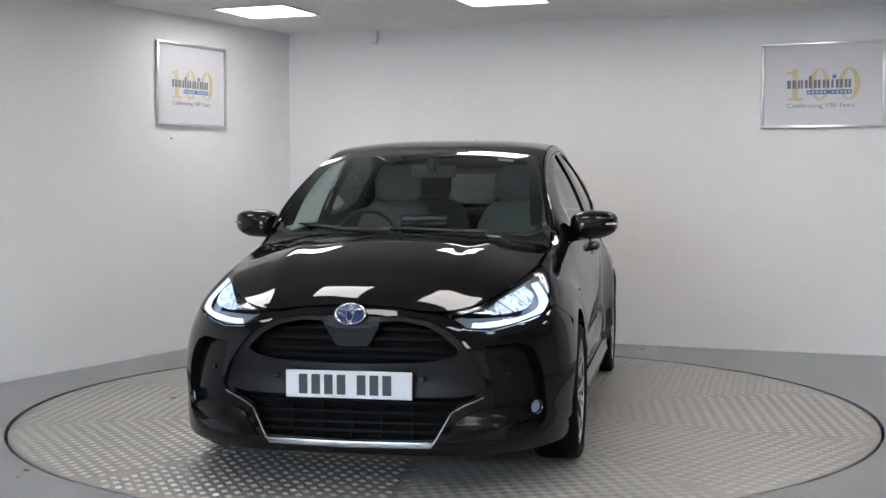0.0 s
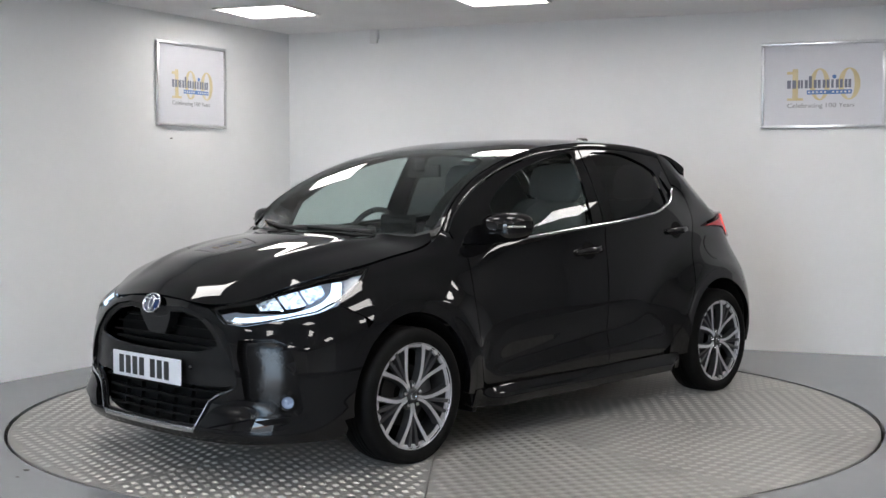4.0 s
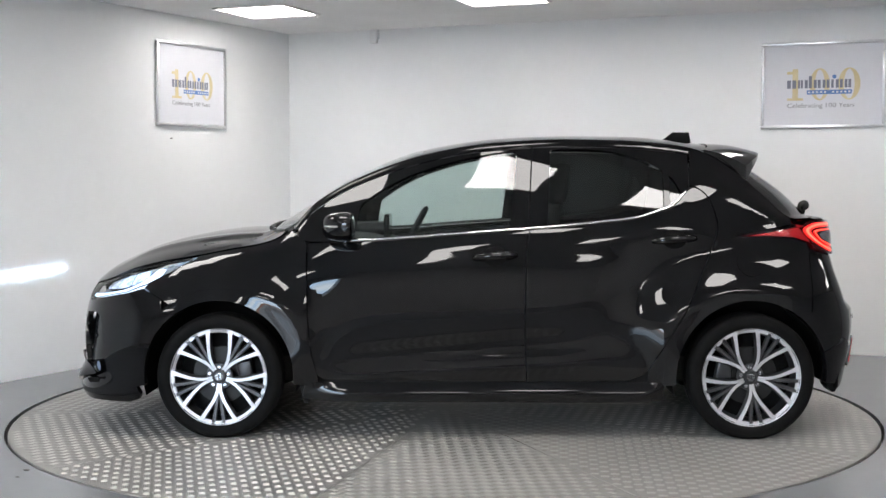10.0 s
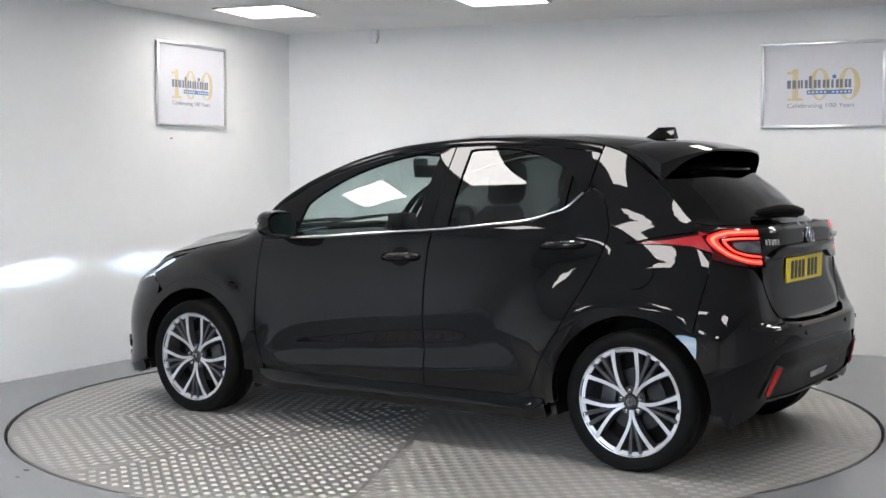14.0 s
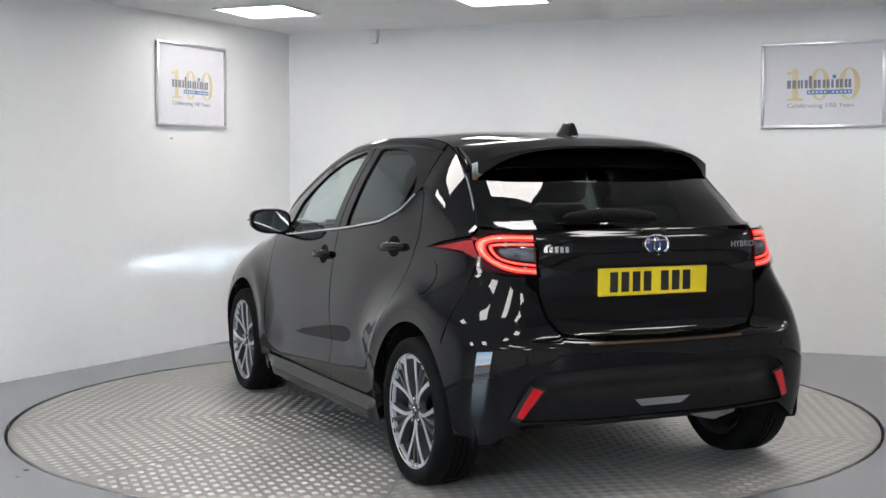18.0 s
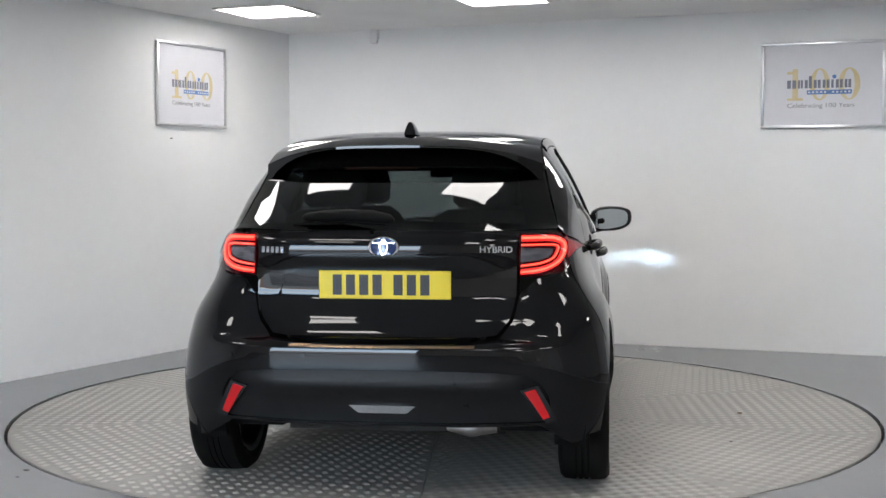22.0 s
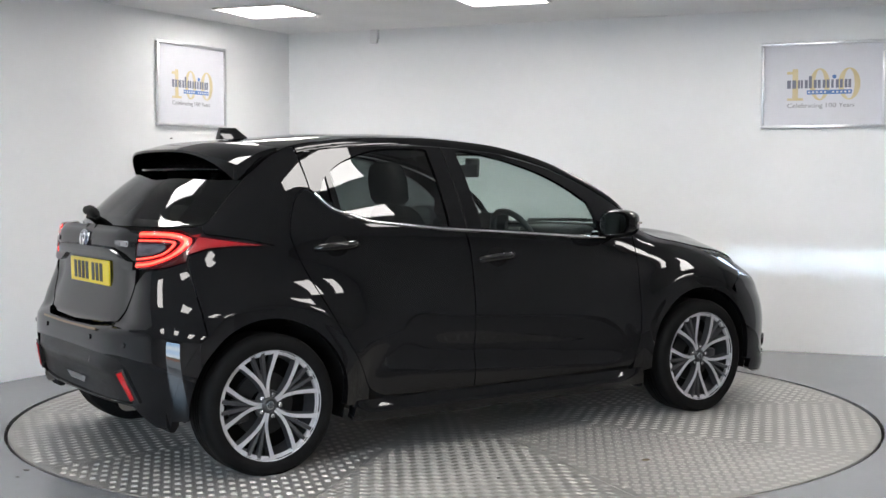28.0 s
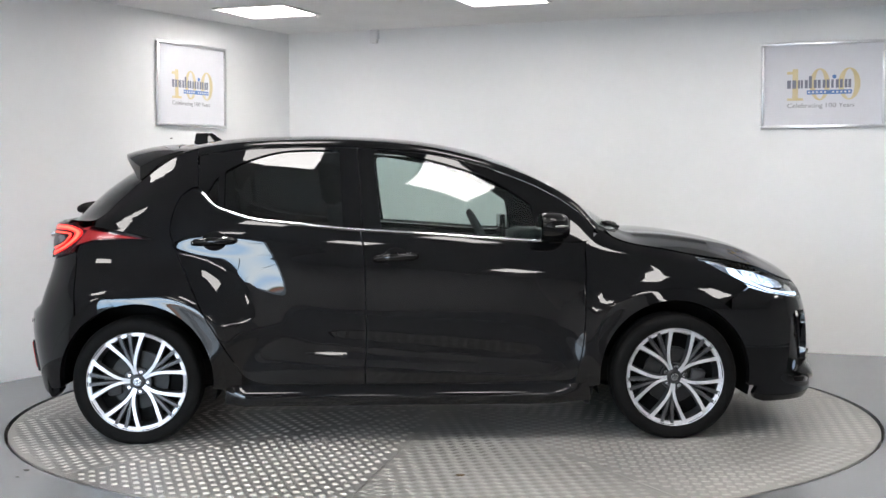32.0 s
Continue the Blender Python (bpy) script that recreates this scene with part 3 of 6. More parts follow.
def ends(x, z):
    """How far the plan is drawn in at nose and tail."""
    u = np.clip((x - X_FRONT) / (NOSE(z) - X_FRONT), 0, 1)
    w = np.clip((X_REAR - x) / (X_REAR - TAIL_SIDE(z)), 0, 1)
    n = TAIL_N(z)
    return (1 - u ** NOSE_N) ** (1 / NOSE_N) * (1 - w ** n) ** (1 / n)


def side_surf(a, b):
    """Side: a is x, b is z."""
    return np.stack([a, flank(a, b) * ends(a, b), b], 1)


FR = 0.95


def squircle(a, n):
    """The rounded-square plan by its angle: how far along and how far out."""
    f = np.clip(np.abs(a) / FR, 0, math.pi / 2)
    c, d = np.cos(f), np.sin(f)
    r = (c ** n + d ** n) ** (1 / n)
    return c / r, np.sign(a) * d / r


def front_surf(a, b):
    """Round the nose: a runs from the middle (0) to the flank, b is z."""
    u, w = squircle(a, NOSE_N)
    x = X_FRONT + (NOSE(b) - X_FRONT) * u
    return np.stack([x, flank(x, b) * w, b], 1)


def rear_surf(a, b):
    u, w = squircle(a, TAIL_N(b))
    k = np.clip((np.abs(w) - 0.55) / 0.32, 0, 1)
    k = k * k * (3 - 2 * k)
    x = X_REAR - (X_REAR - (TAIL(b) * (1 - k) + TAIL_SIDE(b) * k)) * u
    return np.stack([x, flank(x, b) * w, b], 1)


def top_surf(a, b):
    """Bonnet, windscreen and roof: a is x, b runs from the middle to the edge (0 to 0.7)."""
    v = b / 0.7
    zr, zc = RAIL_Z(a), CENTRE(a)
    ye = RAIL_Y(a) * np.where(a > 0.9, (1 - np.clip((a - X_FRONT) / (2.055 - X_FRONT), 0, 1) ** NOSE_N) ** (1 / NOSE_N), 1.0)
    return np.stack([a, v * ye, zr + (np.maximum(zc, zr + 0.004) - zr) * (1 - np.abs(v) ** CROWN(a))], 1)


HX, HZ = Steady([0, .5, 1], [-1.37, -1.545, -1.70]), Steady([0, .5, 1], [1.315, 1.195, 1.045])
EX = Steady([0, .5, 1], [-1.205, -1.37, -1.52])


def hatch_surf(a, b):
    """Rear window: a from top (0) to bottom (0.45), b from the middle to the edge (0 to 0.65)."""
    w, v = a / 0.45, np.abs(b) / 0.65
    k, ex = v ** 3.0, EX(w)
    return np.stack([HX(w) + (ex - HX(w)) * k, np.sign(b) * v * (RAIL_Y(ex) - .002), HZ(w) + (RAIL_Z(ex) - .004 - HZ(w)) * k], 1)


def front_a(y, z, x=None):
    """Where a point of the nose lies along front_surf, by its y or its x."""
    a = np.linspace(0, FR * math.pi / 2, 800)
    p = front_surf(a, np.full(800, float(z)))
    return float(np.interp(y, p[:, 1], a)) if x is None else float(np.interp(-x, -p[:, 0], a))


def rear_a(y, z, x=None):
    a = np.linspace(0, FR * math.pi / 2, 800)
    p = rear_surf(a, np.full(800, float(z)))
    return float(np.interp(y, p[:, 1], a)) if x is None else float(np.interp(x, p[:, 0], a))


def F(y=None, z=0.0, x=None):
    return (front_a(y, z, x), z)


def R(y=None, z=0.0, x=None):
    return (rear_a(y, z, x), z)


def whole(half):
    """An outline across the middle, from its left half."""
    return list(half) + [(-a, b) for a, b in reversed(half) if a > 1e-6]


def across(half):
    """The same for surfaces whose second number runs across."""
    return list(half) + [(a, -b) for a, b in reversed(half) if b > 1e-6]


def bend(pts, n=6, closed=False):
    """A smooth line through points."""
    p = [Vector(q) for q in pts]
    out = []
    m = len(p)
    for i in range(m if closed else m - 1):
        a = p[(i - 1) % m] if closed or i else p[0] * 2 - p[1]
        b, c = p[i], p[(i + 1) % m]
        d = p[(i + 2) % m] if closed or i + 2 < m else c * 2 - b
        for k in range(n):
            t = k / n
            out.append(tuple(0.5 * (2 * b + (c - a) * t + (2 * a - 5 * b + 4 * c - d) * t * t + (3 * b - a - 3 * c + d) * t ** 3)))
    if not closed:
        out.append(tuple(p[-1]))
    return out


def arc(cx, cz, r, a0, a1, n=24):
    return [(cx + r * math.cos(radians(a0 + (a1 - a0) * k / n)), cz + r * math.sin(radians(a0 + (a1 - a0) * k / n))) for k in range(n + 1)]


def inside(poly, x, y):
    px, py = np.array(poly).T
    qx, qy = np.roll(px, -1), np.roll(py, -1)
    x, y = np.asarray(x)[:, None], np.asarray(y)[:, None]
    with np.errstate(all="ignore"):
        cross = ((py > y) != (qy > y)) & (x < (qx - px) * (y - py) / (qy - py) + px)
    return cross.sum(1) % 2 == 1


def dense(poly, step):
    out = []
    for p, q in zip(poly, poly[1:] + poly[:1]):
        n = max(1, int(math.dist(p, q) / step + 0.5))
        out += [(p[0] + (q[0] - p[0]) * k / n, p[1] + (q[1] - p[1]) * k / n) for k in range(n)]
    keep = [out[0]]
    for p in out[1:]:
        if math.dist(p, keep[-1]) > 0.0015:
            keep.append(p)
    if math.dist(keep[0], keep[-1]) < 0.0015:
        keep.pop()
    return keep


def cut_sheet(poly, holes=(), step=0.025):
    """Fills a flat outline with a fine regular mesh: points, triangles and rims."""
    from mathutils.geometry import delaunay_2d_cdt
    rims = [dense(list(poly), step)] + [dense(list(h), step) for h in holes]
    pts, edges = [], []
    for r in rims:
        o = len(pts)
        pts += r
        edges += [(o + i, o + (i + 1) % len(r)) for i in range(len(r))]
    b = np.array(pts)
    x0, y0, x1, y1 = *b.min(0), *b.max(0)
    gx, gy = np.meshgrid(np.arange(x0, x1, step), np.arange(y0, y1, step))
    g = np.stack([gx.ravel(), gy.ravel()], 1)
    ok = inside(rims[0], g[:, 0], g[:, 1])
    for h in rims[1:]:
        ok &= ~inside(h, g[:, 0], g[:, 1])
    g = g[ok]
    if len(g):
        d = np.sqrt(((g[:, None] - b[None]) ** 2).sum(2)).min(1)
        g = g[d > step * 0.45]
    allp = [Vector(p) for p in pts] + [Vector(p) for p in g]
    vs, _, fs, vo, *_ = delaunay_2d_cdt(allp, edges, [], 0, 1e-5)
    v = np.array([tuple(p) for p in vs])
    f = np.array([tuple(t) for t in fs if len(t) == 3])
    c = v[f].mean(1)
    ok = inside(rims[0], c[:, 0], c[:, 1])
    for h in rims[1:]:
        ok &= ~inside(h, c[:, 0], c[:, 1])
    where = {}
    for i, o in enumerate(vo):
        for k in o:
            where[k] = i
    loops, o = [], 0
    for r in rims:
        loops.append([where[o + i] for i in range(len(r))])
        o += len(r)
    return v, f[ok], loops


def lifted(surf, v, off=0.0):
    """Points on a surface and their normals, outward."""
    e = 2e-4
    a, b = v[:, 0], v[:, 1]
    p = surf(a, b)
    n = np.cross(surf(a + e, b) - surf(a - e, b), surf(a, b + e) - surf(a, b - e))
    ln = np.linalg.norm(n, axis=1, keepdims=True)
    n = n / np.maximum(ln, 1e-12)
    hub = np.stack([p[:, 0] * 0.75, p[:, 1] * 0.2, np.full(len(p), 0.62)], 1)
    s = np.sign(((p - hub) * n).sum(1).mean())
    n = n * s
    return p + n * off, n, s


def panel(name, surf, poly, mat, parent, label="", holes=(), step=0.025, lip=0.014, off=0.0, side=1, puff=None):
    """A body panel: an outline cut from a surface, its rims turned inward. side: 1 left, -1 right; """
    v, f, loops = cut_sheet(poly, holes, step)
    p, n, _ = lifted(surf, v, off)
    if puff is not None:
        p = p + n * puff(p, v)[:, None]
    if side < 0:
        p, n = p * [1, -1, 1], n * [1, -1, 1]
    # wind the faces outward
    fn = np.cross(p[f[:, 1]] - p[f[:, 0]], p[f[:, 2]] - p[f[:, 0]])
    flip = (fn * n[f].mean(1)).sum(1) < 0
    f[flip] = f[flip][:, ::-1]
    if puff is not None:
        fn = np.cross(p[f[:, 1]] - p[f[:, 0]], p[f[:, 2]] - p[f[:, 0]])
        n = np.zeros_like(p)
        for k in range(3):
            np.add.at(n, f[:, k], fn)
        n /= np.maximum(np.linalg.norm(n, axis=1, keepdims=True), 1e-12)
    faces, pts, nor = [tuple(int(i) for i in t) for t in f], list(p), list(n)
    for l in loops:
        if lip <= 0:
            break
        o, m = len(pts), len(l)
        c = p[l].mean(0)
        for j, i in enumerate(l):
            t = p[l[(j + 1) % m]] - p[l[j - 1]]
            w = np.cross(t, n[i])
            w /= max(np.linalg.norm(w), 1e-9)
            pts += [p[i], p[i] - n[i] * lip]
            nor += [w, w]
        for j in range(m):
            k = (j + 1) % m
            faces.append((o + 2 * j, o + 2 * j + 1, o + 2 * k + 1, o + 2 * k))
    me = bpy.data.meshes.new(name)
    me.from_pydata([(q[0] + OX, q[1] + OY, q[2]) for q in pts], [], faces)
    for q in me.polygons:
        q.use_smooth = True
    me.normals_split_custom_set_from_vertices([tuple(q) for q in nor])
    return finish(name, me, mat, parent, label)


def rail_line(x0, x1, n, drop=0.0):
    return [(x0 + (x1 - x0) * k / n, float(RAIL_Z(x0 + (x1 - x0) * k / n)) - drop) for k in range(n + 1)]


def car_at(x=0.0, y=0.0, z=0.0, rx=0, ry=0, rz=0):
    return pose(x + OX, y + OY, z, rx, ry, rz)


car = new("car")
tagged(car, "glossy black five-door hatchback with headlights on, standing on a turntable", "car")

CH = Spline([-.98, -.93, -.85, -.777, -.641, -.369, -.098, .174, .445, .67, .86], [1.18, 1.125, 1.09, 1.066, 1.044, 1.016, .996, .977, .957, .946, .943])


def belt_line(x0, x1, n, up=0.0):
    return [(x0 + (x1 - x0) * k / n, float(CH(x0 + (x1 - x0) * k / n)) + up) for k in range(n + 1)]


for sd in (1, -1):
    # front wing
    wing = (rail_line(1.40, 0.945, 16, 0.006) + [(.915, .975), (.868, .945)] + bend([(.859, .935), (.859, .807), (.851, .59), (.836, .426), (.806, .30), (.80, .235)], 5)
            + [(.868, .235)] + arc(FW, WZ, .418, 190, 55, 30) + bend([(1.56, .672), (1.655, .722)], 3) + bend([(1.63, .742), (1.53, .793), (1.43, .846)], 4))
    panel("front_wing", side_surf, wing, M_PAINT, car, side=sd)
    # doors
    fd = ([(.853, .935)] + belt_line(.84, -.222, 30, -.006) + bend([(-.220, .985), (-.206, .90), (-.196, .56), (-.203, .272)], 6)
          + [(.775, .284)] + bend([(.80, .30), (.830, .426), (.845, .59), (.853, .807)], 5))
    door = panel("front_door", side_surf, fd, M_PAINT, car, side=sd)
    rd = (belt_line(-.228, -.965, 50, -.006) + bend([(-.975, 1.175), (-1.03, 1.20), (-1.09, 1.15), (-1.128, 1.03), (-1.112, .946), (-1.055, .811), (-.963, .62), (-.897, .511), (-.818, .38), (-.775, .312), (-.70, .278)], 6)
          + [(-.209, .272)] + bend([(-.202, .56), (-.212, .90)], 6))
    rdoor = panel("rear_door", side_surf, rd, M_PAINT, car, side=sd)
    # quarter panel with the wheel arch
    q = (bend([(-1.006, 1.212), (-1.040, 1.206), (-1.096, 1.153), (-1.134, 1.03), (-1.118, .946), (-1.061, .811), (-.969, .62), (-.903, .511), (-.824, .38), (-.79, .318)], 6) + [(-.79, .24), (-.868, .24)]
         + arc(RW, WZ, .418, -9, 128, 30)[1:-1] + bend([(-1.56, .60), (-1.575, .75), (-1.582, .915)], 4) + bend([(-1.57, .935), (-1.50, .954), (-1.38, .962), (-1.205, .966)], 5)
         + bend([(-1.34, .997), (-1.50, 1.022)], 4) + rail_line(-1.50, -1.024, 20, 0.006))
    panel("rear_quarter_panel", side_surf, q, M_PAINT, car, side=sd)
    # glasshouse frame with three openings
    fwin = bend([(.60, 1.125), (.504, 1.192), (.394, 1.250), (.284, 1.293), (.119, 1.341), (-.046, 1.373)], 5) + bend([(-.13, 1.383), (-.155, 1.378), (-.163, 1.36)], 3) + bend([(-.145, 1.18), (-.125, 1.015)], 3) + belt_line(-.12, .62, 14, .012) + [(.63, .98)]
    rwin = [(-.308, 1.02), (-.33, 1.385)] + bend([(-.37, 1.392), (-.514, 1.392), (-.652, 1.377), (-.79, 1.334), (-.874, 1.290)], 5) + bend([(-.88, 1.28), (-.875, 1.10)], 3) + belt_line(-.87, -.32, 12, .012)
    qwin = [(-.905, 1.118), (-.908, 1.262)] + bend([(-.93, 1.24), (-.965, 1.17), (-.955, 1.145)], 3)
    rail = rail_line(.905, -1.01, 60, 0.040)
    strip = rail_line(.935, -1.02, 70, 0.004) + rail_line(-1.015, .915, 70, 0.036)
    panel("cant_rail", side_surf, strip, M_PAINT, car, "gloss black roof rail above the doors", side=sd, step=0.009, lip=0.008,
          puff=lambda p, v: 0.007 * np.sin(math.pi * np.clip((RAIL_Z(p[:, 0]) - p[:, 2]) / 0.038, 0, 1)))
    house = [(.90, .955)] + rail + bend([(-1.0, 1.205), (-.972, 1.182)], 3) + belt_line(-.965, .84, 80, .0)
    panel("window_frame", side_surf, house, M_PAINT, car, "gloss black window surround and pillars", holes=(fwin, rwin, qwin), side=sd, step=0.022)
    panel("pillar_gap", side_surf, [(-.213, 1.012), (-.220, 1.012), (-.246, 1.402), (-.239, 1.402)], M_VOID, car, "dark gap between the doors on the pillar", side=sd, off=0.001, lip=0)
    panel("front_side_window", side_surf, fwin, M_GLASS, car, "clear side window glass", side=sd, off=-0.010, lip=0.004)
    panel("rear_side_window", side_surf, rwin, M_PRIVACY, car, "dark tinted side window glass", side=sd, off=-0.010, lip=0.004)
    panel("quarter_window", side_surf, qwin, M_PRIVACY, car, "small dark tinted corner glass", side=sd, off=-0.010, lip=0.004)
    bm = bmesh.new()
    belt_v = np.array(belt_line(.665, -.985, 90, .003))
    belt_p, _, _ = lifted(side_surf, belt_v, 0.003)
    tube(bm, [(x + OX, y * sd + OY, z) for x, y, z in belt_p], .0062, 8)
    part("chrome_strip", bm, M_CHROME, car, "thin chrome strip under the side windows", smooth=60)
    # sill and arch trims
    sill = [(.86, .268), (-.852, .268), (-.866, .240), (-.876, .185), (.88, .185), (.87, .24)]
    panel("side_sill", side_surf, sill, M_PAINT, car, "gloss black side skirt", side=sd, off=0.004, lip=0.05, step=0.015, puff=lambda p, v: 0.040 * np.clip((0.268 - p[:, 2]) / 0.042, 0, 1) * ease((p[:, 0] + 0.90) / 0.13) * ease((0.90 - p[:, 0]) / 0.24))
    for cx, lo, hi in ((FW, -8, 187), (RW, -7, 186)):
        ring_p = arc(cx, WZ, .4172, lo, hi, 40) + arc(cx, WZ, .362, hi, lo, 40)
        panel("wheel_arch_trim", side_surf, ring_p, M_PAINT, car, "gloss black wheel arch lip", side=sd, lip=0.03, step=0.013)
        panel("arch_closing", side_surf, arc(cx, WZ, .47, lo, hi, 30) + arc(cx, WZ, .368, hi, lo, 30), M_VOID, car, "dark inner edge of the wheel arch", side=sd, off=-0.035, lip=0)

# bonnet, windscreen, roof and rear window
bon = [(2.032, 0), (2.030, .30)] + bend([(2.026, .50), (2.012, .64), (1.985, .685), (1.93, .695)], 4) + [(1.5, .695), (1.0, .695), (.97, .66)] + bend([(1.03, .60), (1.10, .35), (1.125, 0)], 5)
panel("bonnet", top_surf, across(bon), M_PAINT, car, "glossy black bonnet with mirrored ceiling lights", step=0.03,
      puff=lambda p, v: 0.009 * np.exp(-((np.abs(p[:, 1]) - 0.40 - 0.10 * (1.6 - p[:, 0])) / 0.05) ** 2) * np.clip((1.95 - p[:, 0]) / 0.3, 0, 1))
scr = [(1.11, 0)] + bend([(1.085, .35), (1.01, .58), (.90, .675)], 5) + bend([(.84, .682), (.60, .682), (.36, .66), (.30, .55), (.30, 0)], 5)
panel("windscreen", top_surf, across(scr), M_SCREEN, car, "raked windscreen glass", step=0.03, lip=0.005)
band = [(.395, 0)] + bend([(.395, .52), (.45, .60), (.60, .625), (.95, .60)], 5) + [(.95, .655), (.84, .675), (.60, .678), (.38, .655), (.31, .55), (.31, 0)]
panel("windscreen_border", top_surf, across(band), M_PIANO, car, "black printed border of the windscreen", step=0.03, lip=0.0, off=-0.004)
roof = [(.295, 0)] + bend([(.295, .55), (.35, .655)], 4) + [(.60, .688), (.90, .682), (.93, .698), (-1.08, .698)] + bend([(-1.12, .60), (-1.16, .3), (-1.17, 0)], 4)
panel("roof", top_surf, across(roof), M_PAINT, car, "glossy black roof panel", step=0.03)
for sd in (1, -1):
    panel("roof_corner", top_surf, [(-1.075, .50), (-1.075, .699), (-1.245, .699), (-1.22, .50)], M_PAINT, car, "black roof corner beside the spoiler", off=-0.002, side=sd)
panel("headliner", top_surf, across([(.24, 0), (.24, .56), (-1.1, .6), (-1.1, 0)]), M_TRIM, car, "dark grey cloth headliner", step=0.05, off=-0.035, lip=0)
panel("rear_window", hatch_surf, across([(0, 0), (0, .64), (.03, .648), (.42, .648), (.45, .64), (.45, 0)]), M_PRIVACY, car, "dark tinted rear window", lip=0.005)
panel("rear_window_border", hatch_surf, across([(.395, 0), (.395, .53), (.02, .53), (.02, .63), (.04, .642), (.42, .642), (.44, .63), (.44, 0)]), M_PIANO, car, "black printed border of the rear window", lip=0, off=-0.004)
panel("cowl", top_surf, across([(1.135, 0), (1.10, .38), (1.03, .62), (.96, .69), (.90, .69), (1.0, .58), (1.07, .35), (1.10, 0)]), M_PLASTIC, car, "black plastic scuttle below the windscreen", off=-0.012)


def put(surf, a, b, off=0.0, side=1, roll=0.0):
    """A pose on a surface: z out of it, y upward along it."""
    p, n, _ = lifted(surf, np.array([[a, b], [a + 0.001, b]]), off)
    p, n = Vector(p[0]), Vector(n[0])
    if side < 0:
        p.y, n.y = -p.y, -n.y
    up = Vector((0, 0, 1))
    x = up.cross(n).normalized()
    y = n.cross(x)
    m = Matrix((x, y, n)).transposed().to_4x4()
    return Matrix.Translation(p + Vector((OX, OY, 0))) @ m @ pose(0, 0, 0, 0, 0, roll)


# ---- nose ----
up_grille = [(0, .652), F(.075, .655), F(.115, .680), F(.20, .686), F(.30, .668), F(.375, .626), F(.43, .578), F(.437, .556), F(.405, .538), F(.30, .518), F(.10, .511), (0, .510)]
low_grille = [(0, .385), F(.30, .379), F(.45, .383), F(.515, .393), F(.505, .376), F(.44, .350), F(.405, .318), F(.378, .262), F(.348, .214), (0, .206)]
mask = [(0, .700), F(.10, .700), F(.20, .703), F(.31, .687), F(.40, .641), F(.46, .582), F(.515, .509), F(.55, .415), F(.541, .388), F(.44, .336), F(.402, .296), F(.352, .204), (0, .198)]
fog_cut = [F(.540, .584), F(.668, .592), F(.712, .572), F(.735, .535), F(.750, .49), F(.762, .39), F(.768, .31), F(.762, .270), F(.70, .262), F(.64, .268), F(.605, .285), F(.580, .335), F(.572, .40), F(.560, .46), F(.543, .52)]
nose = [(0, .150)] + [F(y, .150) for y in (.2, .4)] + [F(.6, .156), F(x=1.72, z=.168), F(x=1.672, z=.185), F(x=1.665, z=.21)] + [F(x=FW + .418 * math.cos(radians(a)), z=WZ + .418 * math.sin(radians(a))) for a in range(-5, 54, 6)] + \
    [F(x=1.56, z=.668), F(x=1.66, z=.718), F(x=1.75, z=.692), F(.56, .640), F(.46, .646), F(.355, .702), F(.2, .728), (0, .738)]
NOSE_HOLES = (whole(mask), fog_cut, [(-a, b) for a, b in fog_cut])


def near_line(p, pts, width):
    """A soft ridge along a line of (y, z) points on both sides of the nose."""
    d = np.full(len(p), 9.0)
    q = np.stack([np.abs(p[:, 1]), p[:, 2]], 1)
    for u, w in zip(pts, pts[1:]):
        u, w = np.array(u), np.array(w)
        t = np.clip(((q - u) @ (w - u)) / ((w - u) @ (w - u)), 0, 1)
        d = np.minimum(d, np.linalg.norm(q - u - t[:, None] * (w - u), axis=1))
    return np.exp(-(d / width) ** 2)


RIDGE = [(.20, .703), (.31, .687), (.40, .641), (.46, .582), (.515, .509), (.55, .415)]
bumper = panel("front_bumper", front_surf, whole(nose), M_PAINT, car, "glossy black front bumper", holes=NOSE_HOLES, lip=0.03, step=0.013,
               puff=lambda p, v: 0.010 * np.exp(-((p[:, 2] - 0.20) / 0.06) ** 2) * np.clip((0.75 - np.abs(p[:, 1])) / 0.2, 0, 1) + 0.004 * near_line(p, RIDGE, 0.05))
panel("grille_mask", front_surf, whole([(0, .708), F(.10, .708), F(.21, .711), F(.32, .695), F(.41, .648), F(.468, .588), F(.523, .512), F(.558, .415), F(.55, .380), F(.45, .328), F(.41, .290), F(.36, .196), (0, .190)]), M_MASK, car, "satin black grille surround behind the plate",
      holes=(whole(up_grille), whole(low_grille)), off=-0.009, lip=0.010, step=0.02, puff=lambda p, v: -0.010 * np.exp(-((p[:, 2] - 0.45) / 0.06) ** 2) * np.clip(np.abs(p[:, 1]) / 0.3, 0, 1))
# two near-black sheets added as the shade behind the grilles
panel("grille_backing", front_surf, whole([(0, .69), F(.15, .71), F(.42, .68), F(.48, .60), F(.42, .515), (0, .49)]), M_VOID, car, "dark sheet standing for the shade behind the grille", off=-0.11, lip=0)
panel("lower_grille_backing", front_surf, whole([(0, .41), F(.60, .43), F(.58, .28), F(.50, .10), (0, .10)]), M_VOID, car, "dark sheet standing for the shade behind the lower grille", off=-0.085, lip=0)
for z0, hw in ((.655, .32), (.615, .40), (.572, .43), (.535, .40)):
    panel("grille_slat", front_surf, whole([(0, z0 - .006), F(hw * .7, z0 - .006), F(hw, z0 - .005), F(hw, z0 + .005), F(hw * .7, z0 + .006), (0, z0 + .006)]), M_SLAT, car, "black grille slat", off=-0.062, lip=0.03)
